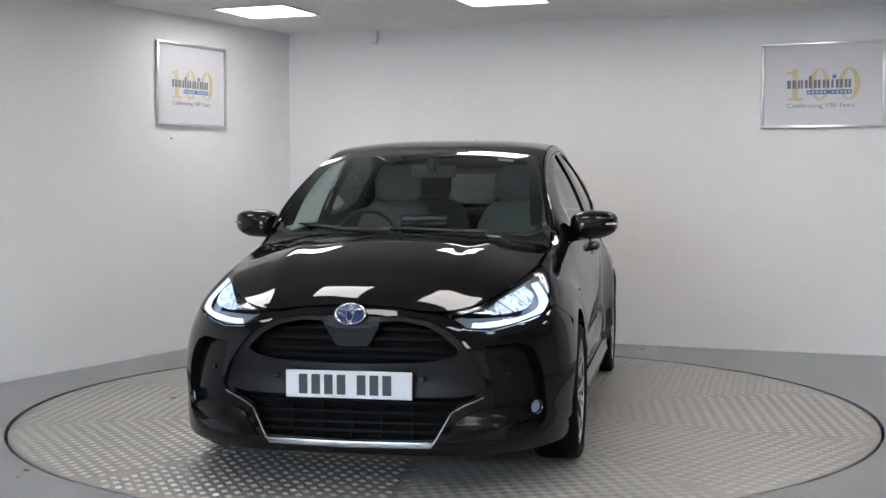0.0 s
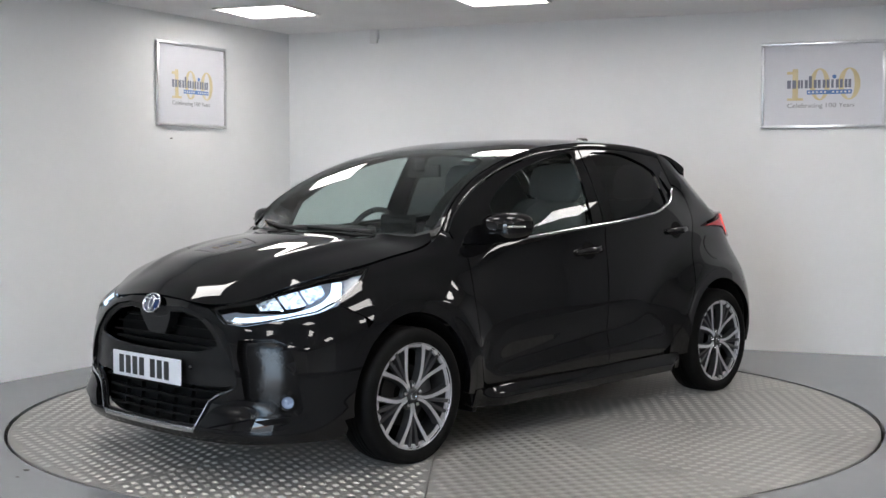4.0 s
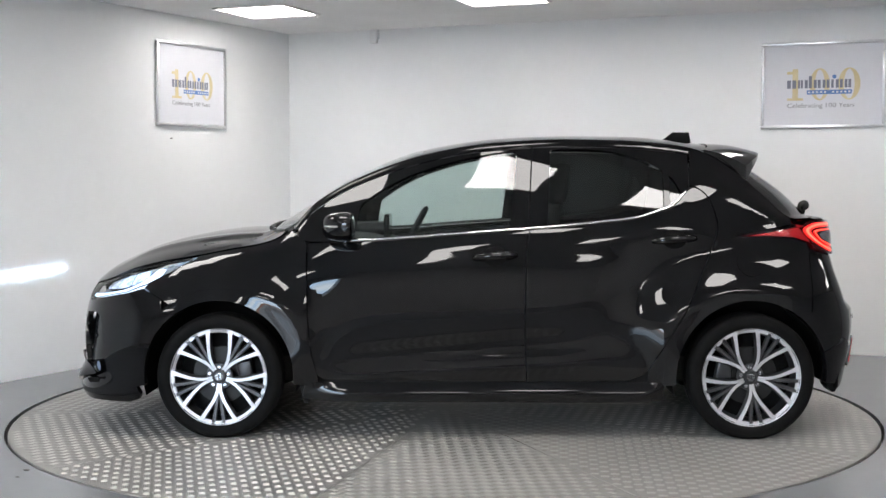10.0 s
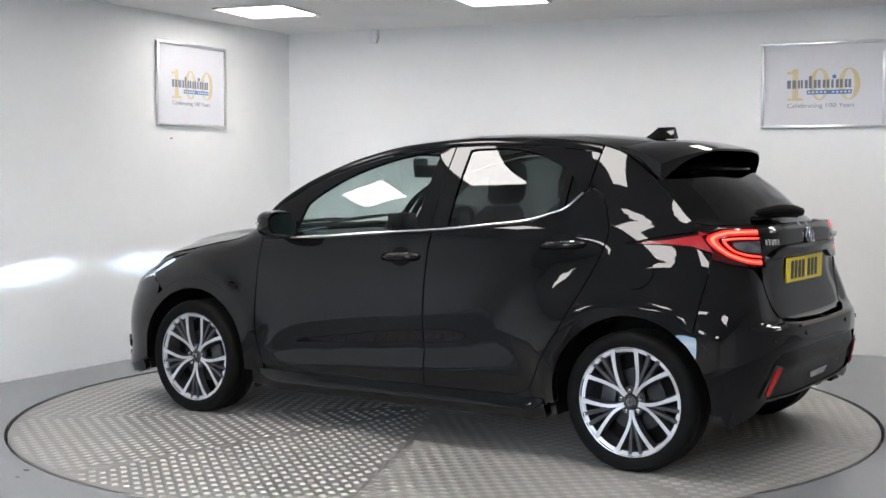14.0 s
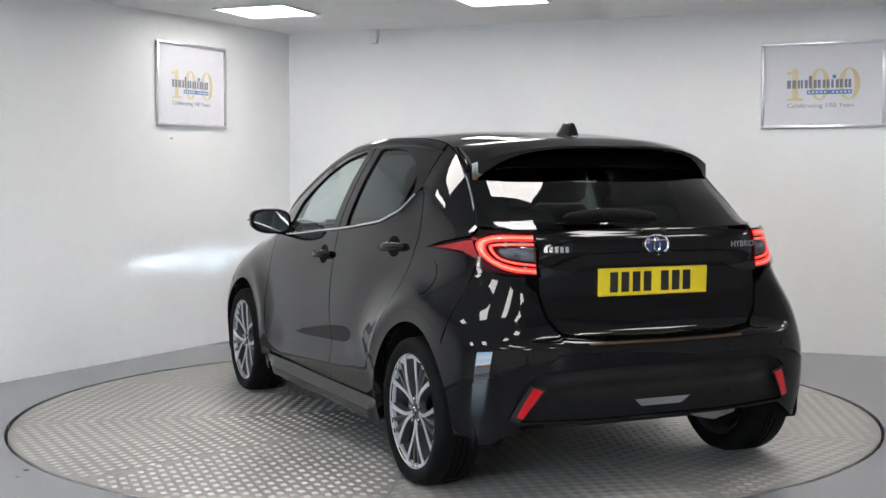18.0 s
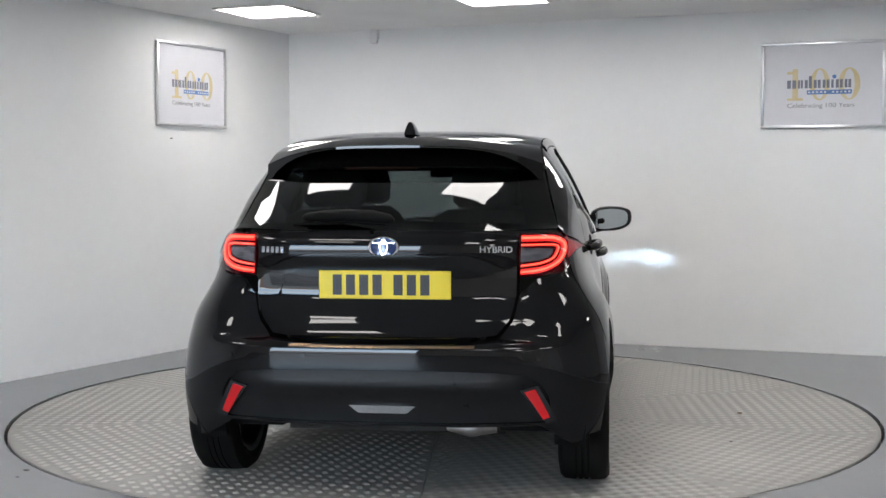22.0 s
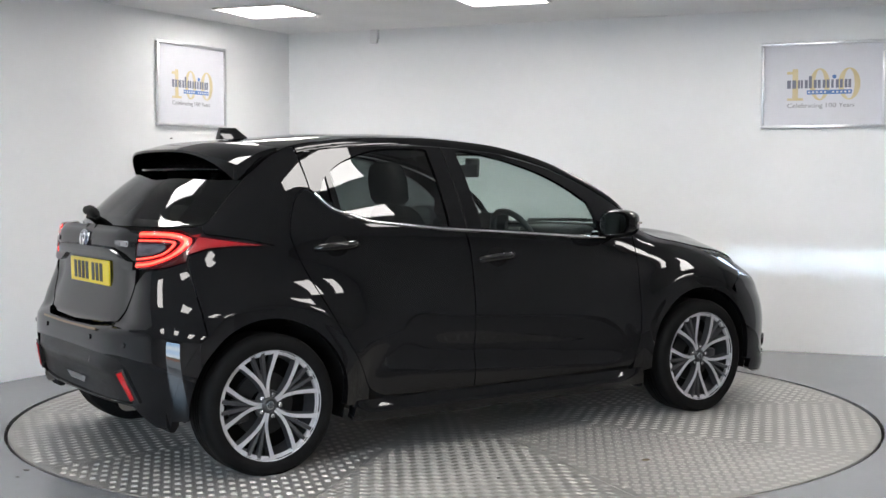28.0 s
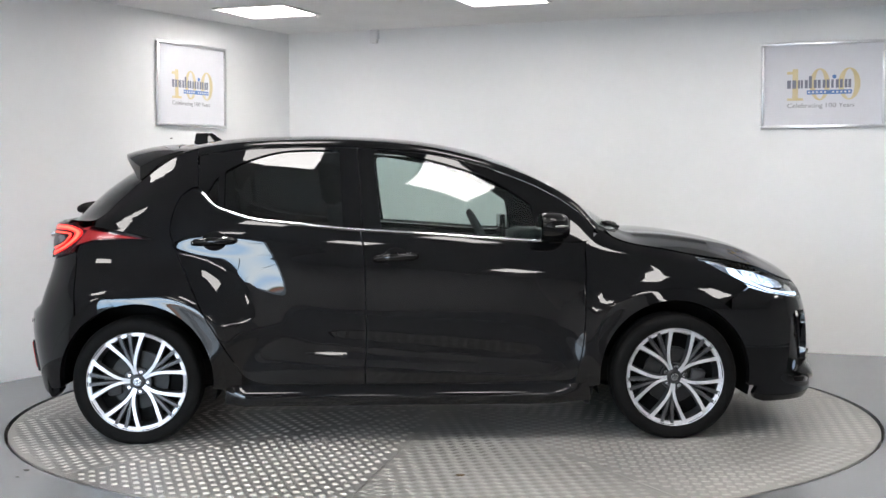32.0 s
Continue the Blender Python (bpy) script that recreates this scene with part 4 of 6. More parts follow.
for z0, hw in ((.352, .45), (.312, .40), (.276, .39), (.243, .37)):
    panel("lower_grille_slat", front_surf, whole([(0, z0 - .005), F(hw, z0 - .005), F(hw, z0 + .005), (0, z0 + .005)]), M_SLAT, car, "black lower grille slat", off=-0.034, lip=0.03)
for y0 in (-.25, -.125, 0, .125, .25):
    a0, a1 = (math.copysign(F(abs(y0 + d), .3)[0], y0 + d) for d in (-.003, .003))
    panel("lower_grille_bar", front_surf, [(a0, .205), (a1, .205), (a1, .38), (a0, .38)], M_SLAT, car, "black upright grille bar", off=-0.038, lip=0.02)
for sd in (1, -1):
    panel("fog_recess", front_surf, [F(.522, .602), F(.67, .604), F(.725, .582), F(.768, .49), F(.785, .31), F(.775, .252), F(.63, .252), F(.585, .275), F(.564, .335), F(.556, .40), F(.542, .46), F(.526, .53)], M_HOLLOW, car, "smooth black hollow round the fog light", off=-0.022, lip=0, side=sd, step=0.015,
          puff=lambda p, v: -0.018 * ease((p[:, 2] - 0.30) / 0.22))
    fog = new("fog_light")
    fog.parent = car
    fog.matrix_basis = put(front_surf, F(.728, .332)[0], .332, 0.006, sd)
    tagged(fog, "small round lit fog light")
    bm = bmesh.new()
    spun(bm, [(.027, 0), (.031, .004), (.031, -.03), (.025, -.03), (.025, -.004)], 28, close=True)
    part("bezel", bm, M_PIANO, fog, smooth=True)
    bm = bmesh.new()
    spun(bm, [(.025, -.010), (.020, -.018), (.012, -.02), (.0, -.012)], 28)
    part("reflector", bm, M_FOG, fog, "bright fog lamp bowl", smooth=True)
    bm = bmesh.new()
    spun(bm, [(.025, -.006), (.018, .000), (.0, .003)], 28)
    part("lens", bm, M_LENS, fog, "clear fog lens", smooth=True)
    # silver lip and the blade under the fog light
    wingl = [F(.33, .190), F(.350, .205), F(.381, .262), F(.411, .320), F(.458, .348), F(.535, .382), F(.533, .386), F(.456, .355), F(.407, .324), F(.377, .265), F(.344, .210), F(.325, .203)]
    panel("lip_wing", front_surf, wingl, M_SATIN, car, "satin silver trim rising beside the lower grille", off=0.014, lip=0.02, side=sd, step=0.012)
    blade = [F(.385, .212), F(.415, .262), F(.445, .298), F(.51, .330), F(.575, .340), F(.65, .330), F(.70, .308), F(.715, .292), F(.68, .280), F(.60, .262), F(.50, .235), F(.42, .212)]
    panel("corner_blade", front_surf, blade, M_HOLLOW, car, "smooth black blade below the fog light", off=0.006, lip=0.045, side=sd, step=0.012,
          puff=lambda p, v: 0.024 * ease((.338 - p[:, 2]) / .085) * ease((.725 - np.abs(p[:, 1])) / .16))
    # the slot is not cut; a flat near-black patch paints its shade
    panel("lower_slot", front_surf, [F(.60, .250), F(.69, .268), F(.735, .275), F(.73, .250), F(.66, .238)], M_VOID, car, "flat dark patch painted as the shade of a slot below the blade", off=0.003, lip=0, side=sd, step=0.012)
panel("front_lip", front_surf, whole([(0, .184), F(.335, .188), F(.335, .206), (0, .203)]), M_SATIN, car, "satin silver lip under the lower grille", off=0.014, lip=0.02, step=0.015)
panel("badge_mount", front_surf, whole([(0, .580), F(.062, .583), F(.085, .615), F(.118, .690), F(.10, .712), (0, .712)]), M_MASK, car, "satin black mount below the badge", off=-0.004, lip=0.05,
      puff=lambda p, v: -0.26 * np.clip(0.70 - p[:, 2], 0, 0.13))


def badge(m, label, k=1.0):
    b = new("badge")
    b.parent = car
    b.matrix_basis = m @ Matrix.Scale(k, 4)
    tagged(b, label)
    bm = bmesh.new()
    spun(bm, [(.066, 0), (.070, .004), (.074, .005), (.078, .002), (.078, -.004), (.066, -.004)], 40, Matrix.Diagonal((1, .70, 1, 1)), close=True)
    part("ring", bm, M_CHROME, b, "chrome oval ring", smooth=True)
    bm = bmesh.new()
    spun(bm, [(.066, -.003), (.06, .001), (0, .002)], 40, Matrix.Diagonal((1, .70, 1, 1)))
    part("disc", bm, M_BLUE, b, "deep blue oval disc", smooth=True)
    bm = bmesh.new()
    spun(bm, [(.024, 0), (.028, .006), (.032, .006), (.036, 0)], 32, Matrix.Diagonal((.62, 1.22, 1, 1)) @ Matrix.Translation((0, 0, 0)))
    box(bm, (-.056, .018, 0), (.056, .026, .006), .002)
    part("emblem", bm, M_CHROME, b, "plain chrome oval and bar", smooth=True)


badge(put(front_surf, 0.0001, .703, 0.016), "oval chrome and blue badge on the nose", 0.84)


def number_plate(m, base, label):
    """A plate whose characters are plain bars."""
    pl = new("number_plate")
    pl.parent = car
    pl.matrix_basis = m
    tagged(pl, label)
    bm = bmesh.new()
    box(bm, (-.26, -.0555, -.004), (.26, .0555, .004), .003)
    part("plate", bm, base, pl, smooth=True)
    x = -.205
    for k in range(7):
        bm = bmesh.new()
        box(bm, (x, -.040, .004), (x + .036, .040, .0055))
        part("character_bar", bm, M_INK, pl)
        x += .0525 if k != 3 else .0825


number_plate(put(front_surf, 0.0001, .429, 0.018), M_WPLATE, "white front number plate with dark bars")

# headlights
lamp_h = [F(.365, .703), F(.46, .650), F(.555, .644), F(x=1.75, z=.697), F(x=1.64, z=.738), F(x=1.53, z=.79), F(x=1.415, z=.862), F(x=1.5, z=.852), F(x=1.63, z=.833), F(x=1.75, z=.80), F(x=1.84, z=.765), F(x=1.92, z=.735)]
drl = [F(.485, .664)] + bend([F(.515, .662), F(x=1.838, z=.682), F(x=1.72, z=.710), F(x=1.636, z=.748), F(x=1.588, z=.795), F(x=1.572, z=.815)], 4) + bend([F(x=1.610, z=.813), F(x=1.655, z=.769), F(x=1.735, z=.728), F(x=1.85, z=.697), F(.52, .678)], 4) + [F(.49, .680)]
guide = bend([F(x=1.565, z=.812), F(x=1.582, z=.785), F(x=1.60, z=.765)], 3) + [F(x=1.56, z=.780), F(x=1.475, z=.820), F(x=1.455, z=.842), F(x=1.52, z=.832)]
CELLS = ((1.905, 1.842, M_CELLDIM), (1.832, 1.760, M_CELL), (1.750, 1.665, M_CELL))
CELL_LO = Spline([1.66, 1.74, 1.84, 1.91], [.779, .744, .722, .716])
CELL_HI = Spline([1.66, 1.745, 1.826, 1.911], [.812, .792, .768, .740])
for sd in (1, -1):
    hl = panel("headlight", front_surf, lamp_h, M_LAMPIN, car, "lit headlight with a white running-light strip", side=sd, off=-0.05, lip=0.0, step=0.015,
               holes=([F(.455, .722), F(.675, .722), F(.675, .752), F(.455, .752)],))
    panel("lens", front_surf, lamp_h, M_LENS, hl, "clear headlight lens", side=sd, off=0.001, lip=0.0)
    panel("surround", front_surf, lamp_h, M_PIANO, hl, "black inner rim", side=sd, off=-0.004, lip=0.0, holes=([F(.395, .700), F(.465, .657), F(.555, .651), F(x=1.755, z=.702), F(x=1.645, z=.744), F(x=1.54, z=.795), F(x=1.445, z=.850), F(x=1.5, z=.840), F(x=1.63, z=.820), F(x=1.75, z=.789), F(x=1.83, z=.758), F(x=1.90, z=.728)],))
    panel("running_light", front_surf, drl, M_DRL, hl, "glowing white running light", side=sd, off=-0.012, lip=0.01, step=0.012)
    panel("light_guide", front_surf, guide, M_GUIDE, hl, "pale translucent end of the light strip", side=sd, off=-0.012, lip=0.01, step=0.012)
    for x0, x1, mt in CELLS:
        lo = [F(x=x0 + (x1 - x0) * k / 4, z=float(CELL_LO(x0 + (x1 - x0) * k / 4))) for k in range(5)]
        hi = [F(x=x1 - (x1 - x0) * k / 4 - .012, z=float(CELL_HI(x1 - (x1 - x0) * k / 4))) for k in range(5)]
        panel("reflector", front_surf, lo + hi, mt, hl, "bright faceted lamp cell", side=sd, off=-0.020, lip=0.004, step=0.012)
    # low-beam projector: a bright strip behind a narrow slot gives the level cut-off, turned a little outward
    bm = bmesh.new()
    xs, zs = 1.66 + OX, .697

    def lamp_box(x0, x1, y0, y1, z0, z1):
        ya, yb = sorted((y0 * sd + OY, y1 * sd + OY))
        box(bm, (xs + x0, ya, zs + z0), (xs + x1, yb, zs + z1))

    lamp_box(0, .002, .486, .514, -.002, .004)
    part("beam_source", bm, M_BEAM, hl, "white low-beam light source")
    bm = bmesh.new()
    lamp_box(0, .002, .486, .514, .0042, .013)
    part("beam_source", bm, M_BEAMLOW, hl, "dim upper part of the low-beam source")
    bm = bmesh.new()
    lamp_box(.145, .148, .43, .625, -.020, -.006)
    lamp_box(.145, .148, .43, .625, .0045, .020)
    lamp_box(.145, .148, .43, .462, -.006, .0045)
    lamp_box(.145, .148, .602, .625, -.006, .0045)
    lamp_box(-.01, .148, .43, .625, -.023, -.020)
    lamp_box(-.01, .148, .43, .625, .020, .023)
    lamp_box(-.01, -.007, .43, .625, -.020, .020)
    lamp_box(-.007, .145, .427, .430, -.020, .020)
    lamp_box(-.007, .145, .625, .628, -.020, .020)
    part("projector_housing", bm, M_VOID, hl, "dark projector housing")

# ---- tail ----
tail = [(0, .30), R(.3, .30), R(.6, .31), R(x=-1.77, z=.270), R(x=-1.735, z=.232), R(x=-1.695, z=.228)] + [R(x=RW + .418 * math.cos(radians(a)), z=WZ + .418 * math.sin(radians(a))) for a in range(185, 127, -6)] + \
    [R(x=-1.565, z=.60), R(x=-1.58, z=.75), R(x=-1.588, z=.905), R(.665, .876), R(.585, .862), R(.522, .80), R(.498, .70), R(.445, .636), R(.3, .622), (0, .618)]
ins = [(0, .29), R(.3, .29), R(.64, .300), R(.672, .32), R(.660, .42), R(.625, .485), R(.565, .520), R(.446, .531), R(.2, .535), (0, .536)]
ins_hole = [(0, .308), R(.3, .308), R(.62, .318), R(.648, .332), R(.640, .42), R(.610, .472), R(.555, .505), R(.44, .516), R(.2, .520), (0, .521)]
panel("rear_bumper", rear_surf, whole(tail), M_PAINT, car, "glossy black rear bumper", holes=(whole(ins_hole),), lip=0.03)
panel("bumper_insert", rear_surf, whole(ins), M_MASK, car, "satin black lower insert of the rear bumper", off=-0.016, lip=0.02,
      puff=lambda p, v: 0.030 * np.exp(-((p[:, 2] - 0.465) / 0.040) ** 2) * ease((0.60 - np.abs(p[:, 1])) / 0.2))
panel("bumper_film", rear_surf, whole([(0, .604), R(.36, .607), R(.36, .616), (0, .613)]), M_BRONZE, car, "bronze protective strip along the bumper edge", off=0.004, lip=0.004)
panel("diffuser_strip", rear_surf, whole([(0, .346), R(.095, .346), R(.130, .376), (0, .376)]), M_SATIN, car, "satin silver strip in the rear diffuser", off=-0.006, lip=0.01)
gate = [(0, .630), R(.3, .635), R(.438, .650), R(.487, .71), R(.511, .80), R(.512, .86), R(.512, 1.03), R(.3, 1.045), (0, 1.048)]
panel("tailgate", rear_surf, whole(gate), M_PAINT, car, "glossy black tailgate", lip=0.02)
garn = [(0, .915), R(.30, .915), R(.37, .885), R(.43, .868), R(.510, .866), R(.510, .90), R(.46, .905), R(.40, .935), R(.33, .955), (0, .958)]
panel("tailgate_trim", rear_surf, whole(garn), M_PIANO, car, "gloss black bar above the plate recess", off=0.016, lip=0.02)
badge(put(rear_surf, 0.0001, .984, 0.006), "oval chrome and blue badge on the tailgate", 0.76)
number_plate(put(rear_surf, 0.0001, .838, 0.006), M_YPLATE, "yellow rear number plate with dark bars")
for y0, n in ((.405, 5),):
    for k in range(n):
        bm = bmesh.new()
        box(bm, (-.007, -.012, 0), (.007, .012, .004), .001)
        part("lettering_bar", bm, M_SATIN, car, "small chrome lettering shown as bars",
             m=put(rear_surf, R(abs(y0 + .02 * k), .972)[0] * (1 if y0 > 0 else -1), .972, 0.002))
lettering("HYBRID", .034, M_SATIN, car, put(rear_surf, -R(.372, .966)[0], .966, 0.003), "small chrome lettering on the tailgate", 0.0004, .125)
lamp_t = [R(.520, .872), R(.520, 1.035), R(.65, 1.036), R(x=-1.56, z=1.018), R(x=-1.42, z=.992), R(x=-1.25, z=.966), R(x=-1.38, z=.966), R(x=-1.50, z=.958), R(x=-1.58, z=.935), R(.706, .905), R(.665, .884), R(.60, .873)]


def c_strip(inset, width):
    """A C-shaped strip that follows the lamp's outer edge at an inset."""
    line = [(.526, 1.029, 0, -1), (.615, 1.029, 0, -1), (.660, 1.022, -.45, -.9), (.690, .998, -.9, -.4), (.694, .962, -1, .1), (.676, .922, -.85, .5), (.640, .896, -.5, .86), (.595, .882, -.2, 1), (.526, .876, 0, 1)]
    outer = bend([(y + dy * inset, z + dz * inset) for y, z, dy, dz in line], 4)
    inner = bend([(y + dy * (inset + width), z + dz * (inset + width)) for y, z, dy, dz in line], 4)
    return [R(y, z) for y, z in outer + inner[::-1]]


c_out, c_in = c_strip(.003, .020), c_strip(.033, .008)
CORES = (c_strip(.0085, .0075), c_strip(.0355, .003))
for sd in (1, -1):
    panel("lamp_backing", rear_surf, lamp_t, M_VOID, car, "dark back of the tail lamp", side=sd, off=-0.028, lip=0)
    tl = panel("tail_lamp", rear_surf, lamp_t, M_REDLENS, car, "lit red tail lamp with a glowing C-shaped strip", side=sd, off=0.004, lip=0.02)
    panel("wing_lens", rear_surf, [R(.690, 1.020), R(x=-1.56, z=1.010), R(x=-1.42, z=.987), R(x=-1.27, z=.966), R(x=-1.38, z=.969), R(x=-1.50, z=.962), R(x=-1.585, z=.935), R(.697, .945)], M_REDWING, tl, "red side lens of the tail lamp", side=sd, off=0.0065, lip=0.003, step=0.014)
    for core in CORES:
        panel("light_guide", rear_surf, core, M_REDGLOW, tl, "bright core of the red strip", side=sd, off=0.0105, lip=0.001, step=0.006)
    panel("glow_strip", rear_surf, c_out, M_REDMID, tl, "glowing red strip", side=sd, off=0.009, lip=0.006, step=0.010)
    panel("inner_glow_strip", rear_surf, c_in, M_REDMID, tl, "glowing red inner strip", side=sd, off=0.009, lip=0.006, step=0.008)
    panel("reversing_lens", rear_surf, [R(.526, .926), R(.600, .934), R(.628, .946), R(.640, .962), R(.632, .976), R(.526, .980)], M_GREYLENS, tl, "grey clear reversing lens", side=sd, off=0.008, lip=0.005, step=0.012)
    panel("cover", rear_surf, lamp_t, M_LENS, tl, "clear outer cover", side=sd, off=0.013, lip=0.006)
    rf = panel("reflector_surround", rear_surf, [R(.530, .450), R(.596, .468), R(.668, .330), R(.628, .318)], M_SATINBLACK, car, "satin dark surround of the reflector", side=sd, off=0.009, lip=0.010, step=0.012)
    panel("reflector", rear_surf, [R(.546, .444), R(.586, .455), R(.640, .345), R(.616, .335)], M_REDREF, rf, "red reflector", side=sd, off=0.0135, lip=0.006, step=0.012)
    if sd > 0:
        panel("fuel_flap", side_surf, arc(-1.287, .845, .068, 0, 350, 30), M_PAINT, car, "round fuel filler flap", side=1, off=0.003, lip=0.006, step=0.02)

# roof spoiler
bm = bmesh.new()
NV, NW = 25, 7
tops, bots = [], []
for i in range(NV):
    v = -1 + 2 * i / (NV - 1)
    k = abs(v) ** 3.4
    lead = Vector((-1.165 + .07 * k, v * .562, 0))
    lead.z = float(top_surf(np.array([lead.x]), np.array([abs(v) * .672]))[0, 2]) + .006
    trail = Vector((-1.437 + .135 * k, v * .588, 1.386 - .075 * k))
    tr, br = [], []
    for j in range(NW):
        w = j / (NW - 1)
        p = lead.lerp(trail, w)
        p.z += .012 * math.sin(math.pi * w)
        q = Vector((p.x, p.y, p.z - .010 - .018 * math.sin(math.pi * min(1, w * 1.05)) - .07 * k * k * w))
        tr.append(bm.verts.new(p + Vector((OX, OY, 0))))
        br.append(bm.verts.new(q + Vector((OX, OY, 0))))
    tops.append(tr)
    bots.append(br)
for i in range(NV - 1):
    for j in range(NW - 1):
        bm.faces.new((tops[i][j], tops[i][j + 1], tops[i + 1][j + 1], tops[i + 1][j]))
        bm.faces.new((bots[i][j], bots[i + 1][j], bots[i + 1][j + 1], bots[i][j + 1]))
    bm.faces.new((tops[i][-1], bots[i][-1], bots[i + 1][-1], tops[i + 1][-1]))
    bm.faces.new((tops[i][0], tops[i + 1][0], bots[i + 1][0], bots[i][0]))
for i in (0, NV - 1):
    for j in range(NW - 1):
        a = (tops[i][j], bots[i][j], bots[i][j + 1], tops[i][j + 1])
        bm.faces.new(a if i == 0 else tuple(reversed(a)))
bmesh.ops.recalc_face_normals(bm, faces=bm.faces)
part("roof_spoiler", bm, M_PAINT, car, "gloss black roof spoiler over the rear window", smooth=50)
bm = bmesh.new()
rows_u = []
for i in range(NV):
    v = -1 + 2 * i / (NV - 1)
    a0 = Vector(top_surf(np.array([-1.12]), np.array([abs(v) * .695]))[0])
    a0 = Vector((a0.x + OX, math.copysign(a0.y, v) + OY, a0.z - .016))
    b0 = Vector(hatch_surf(np.array([.035]), np.array([v * .645]))[0]) + Vector((OX - .004, OY, .004))
    rows_u.append([bm.verts.new(a0.lerp(b0, w / 4) + Vector((0, 0, .02 * math.sin(math.pi * w / 4)))) for w in range(5)])
for a, b in zip(rows_u, rows_u[1:]):
    for j in range(4):
        bm.faces.new((a[j], b[j], b[j + 1], a[j + 1]))
part("tailgate_top", bm, M_PIANO, car, "gloss black top of the tailgate below the spoiler", smooth=60)
# the strip of tailgate between spoiler and rear window
panel("tailgate_header", hatch_surf, across([(-.03, 0), (-.03, .58), (-.02, .645), (.05, .648), (.055, .62), (.042, .50), (.040, 0)]), M_PAINT, car, "black strip above the rear window", off=0.006, lip=0.02)

# shark fin
bm = bmesh.new()
sect = []
for k in range(9):
    w = k / 8
    x0, x1 = -.945 - .085 * w ** .8, -1.125 + .008 * w
    z = 1.440 + .056 * w
    hw = .028 * (1 - w) ** .6 + .005
    sect.append([bm.verts.new((x + OX, y * hw + OY, z)) for x, y in ((x0, 0), (x0 + (x1 - x0) * .25, .6), (x0 + (x1 - x0) * .6, 1), (x1, .8), (x1, -.8), (x0 + (x1 - x0) * .6, -1), (x0 + (x1 - x0) * .25, -.6))])
for a, b in zip(sect, sect[1:]):
    for k in range(7):
        bm.faces.new((a[k], a[(k + 1) % 7], b[(k + 1) % 7], b[k]))
bm.faces.new(sect[-1])
bmesh.ops.recalc_face_normals(bm, faces=bm.faces)
part("roof_aerial", bm, M_PAINT, car, "black shark-fin aerial", smooth=45)

# wipers
bm = bmesh.new()
tube(bm, [(OX + x, OY + y, z) for x, y, z in ((-1.738, -.035, 1.085), (-1.733, -.015, 1.092), (-1.722, .05, 1.100), (-1.705, .15, 1.106), (-1.682, .25, 1.104), (-1.655, .335, 1.096), (-1.645, .352, 1.094))],
     [.006, .020, .025, .025, .022, .016, .004], 12)
arm = part("rear_wiper", bm, M_RUBBER, car, "black rear wiper under a smooth cover", smooth=60)
bm = bmesh.new()
tube(bm, [(OX + x, OY + y, z) for x, y, z in ((-1.722, .0, 1.072), (-1.700, .15, 1.080), (-1.655, .33, 1.072), (-1.640, .39, 1.066))], [.007, .008, .008, .004], 8)
part("blade", bm, M_RUBBER, arm, smooth=True)
for run in (((1.115, -.06), (1.085, -.28), (1.00, -.50)), ((1.085, .40), (1.100, .14), (1.085, -.12))):
    pts = [tuple(p) for p in lifted(top_surf, np.array(run), 0.014)[0]]
    bm = bmesh.new()
    tube(bm, [(x + OX, y + OY, z) for x, y, z in pts], [.011, .008, .006], 6)
    w = part("windscreen_wiper", bm, M_PLASTIC, car, "black windscreen wiper", smooth=True)
    bm = bmesh.new()
    a, b = Vector(pts[1]), Vector(pts[2])
    tube(bm, [(p.x + OX - .012, p.y + OY, p.z - .004) for p in (a + (a - b) * .6, a, b, b + (b - a) * .25)], [.006, .009, .009, .005], 6)
    part("blade", bm, M_RUBBER, w, smooth=True)

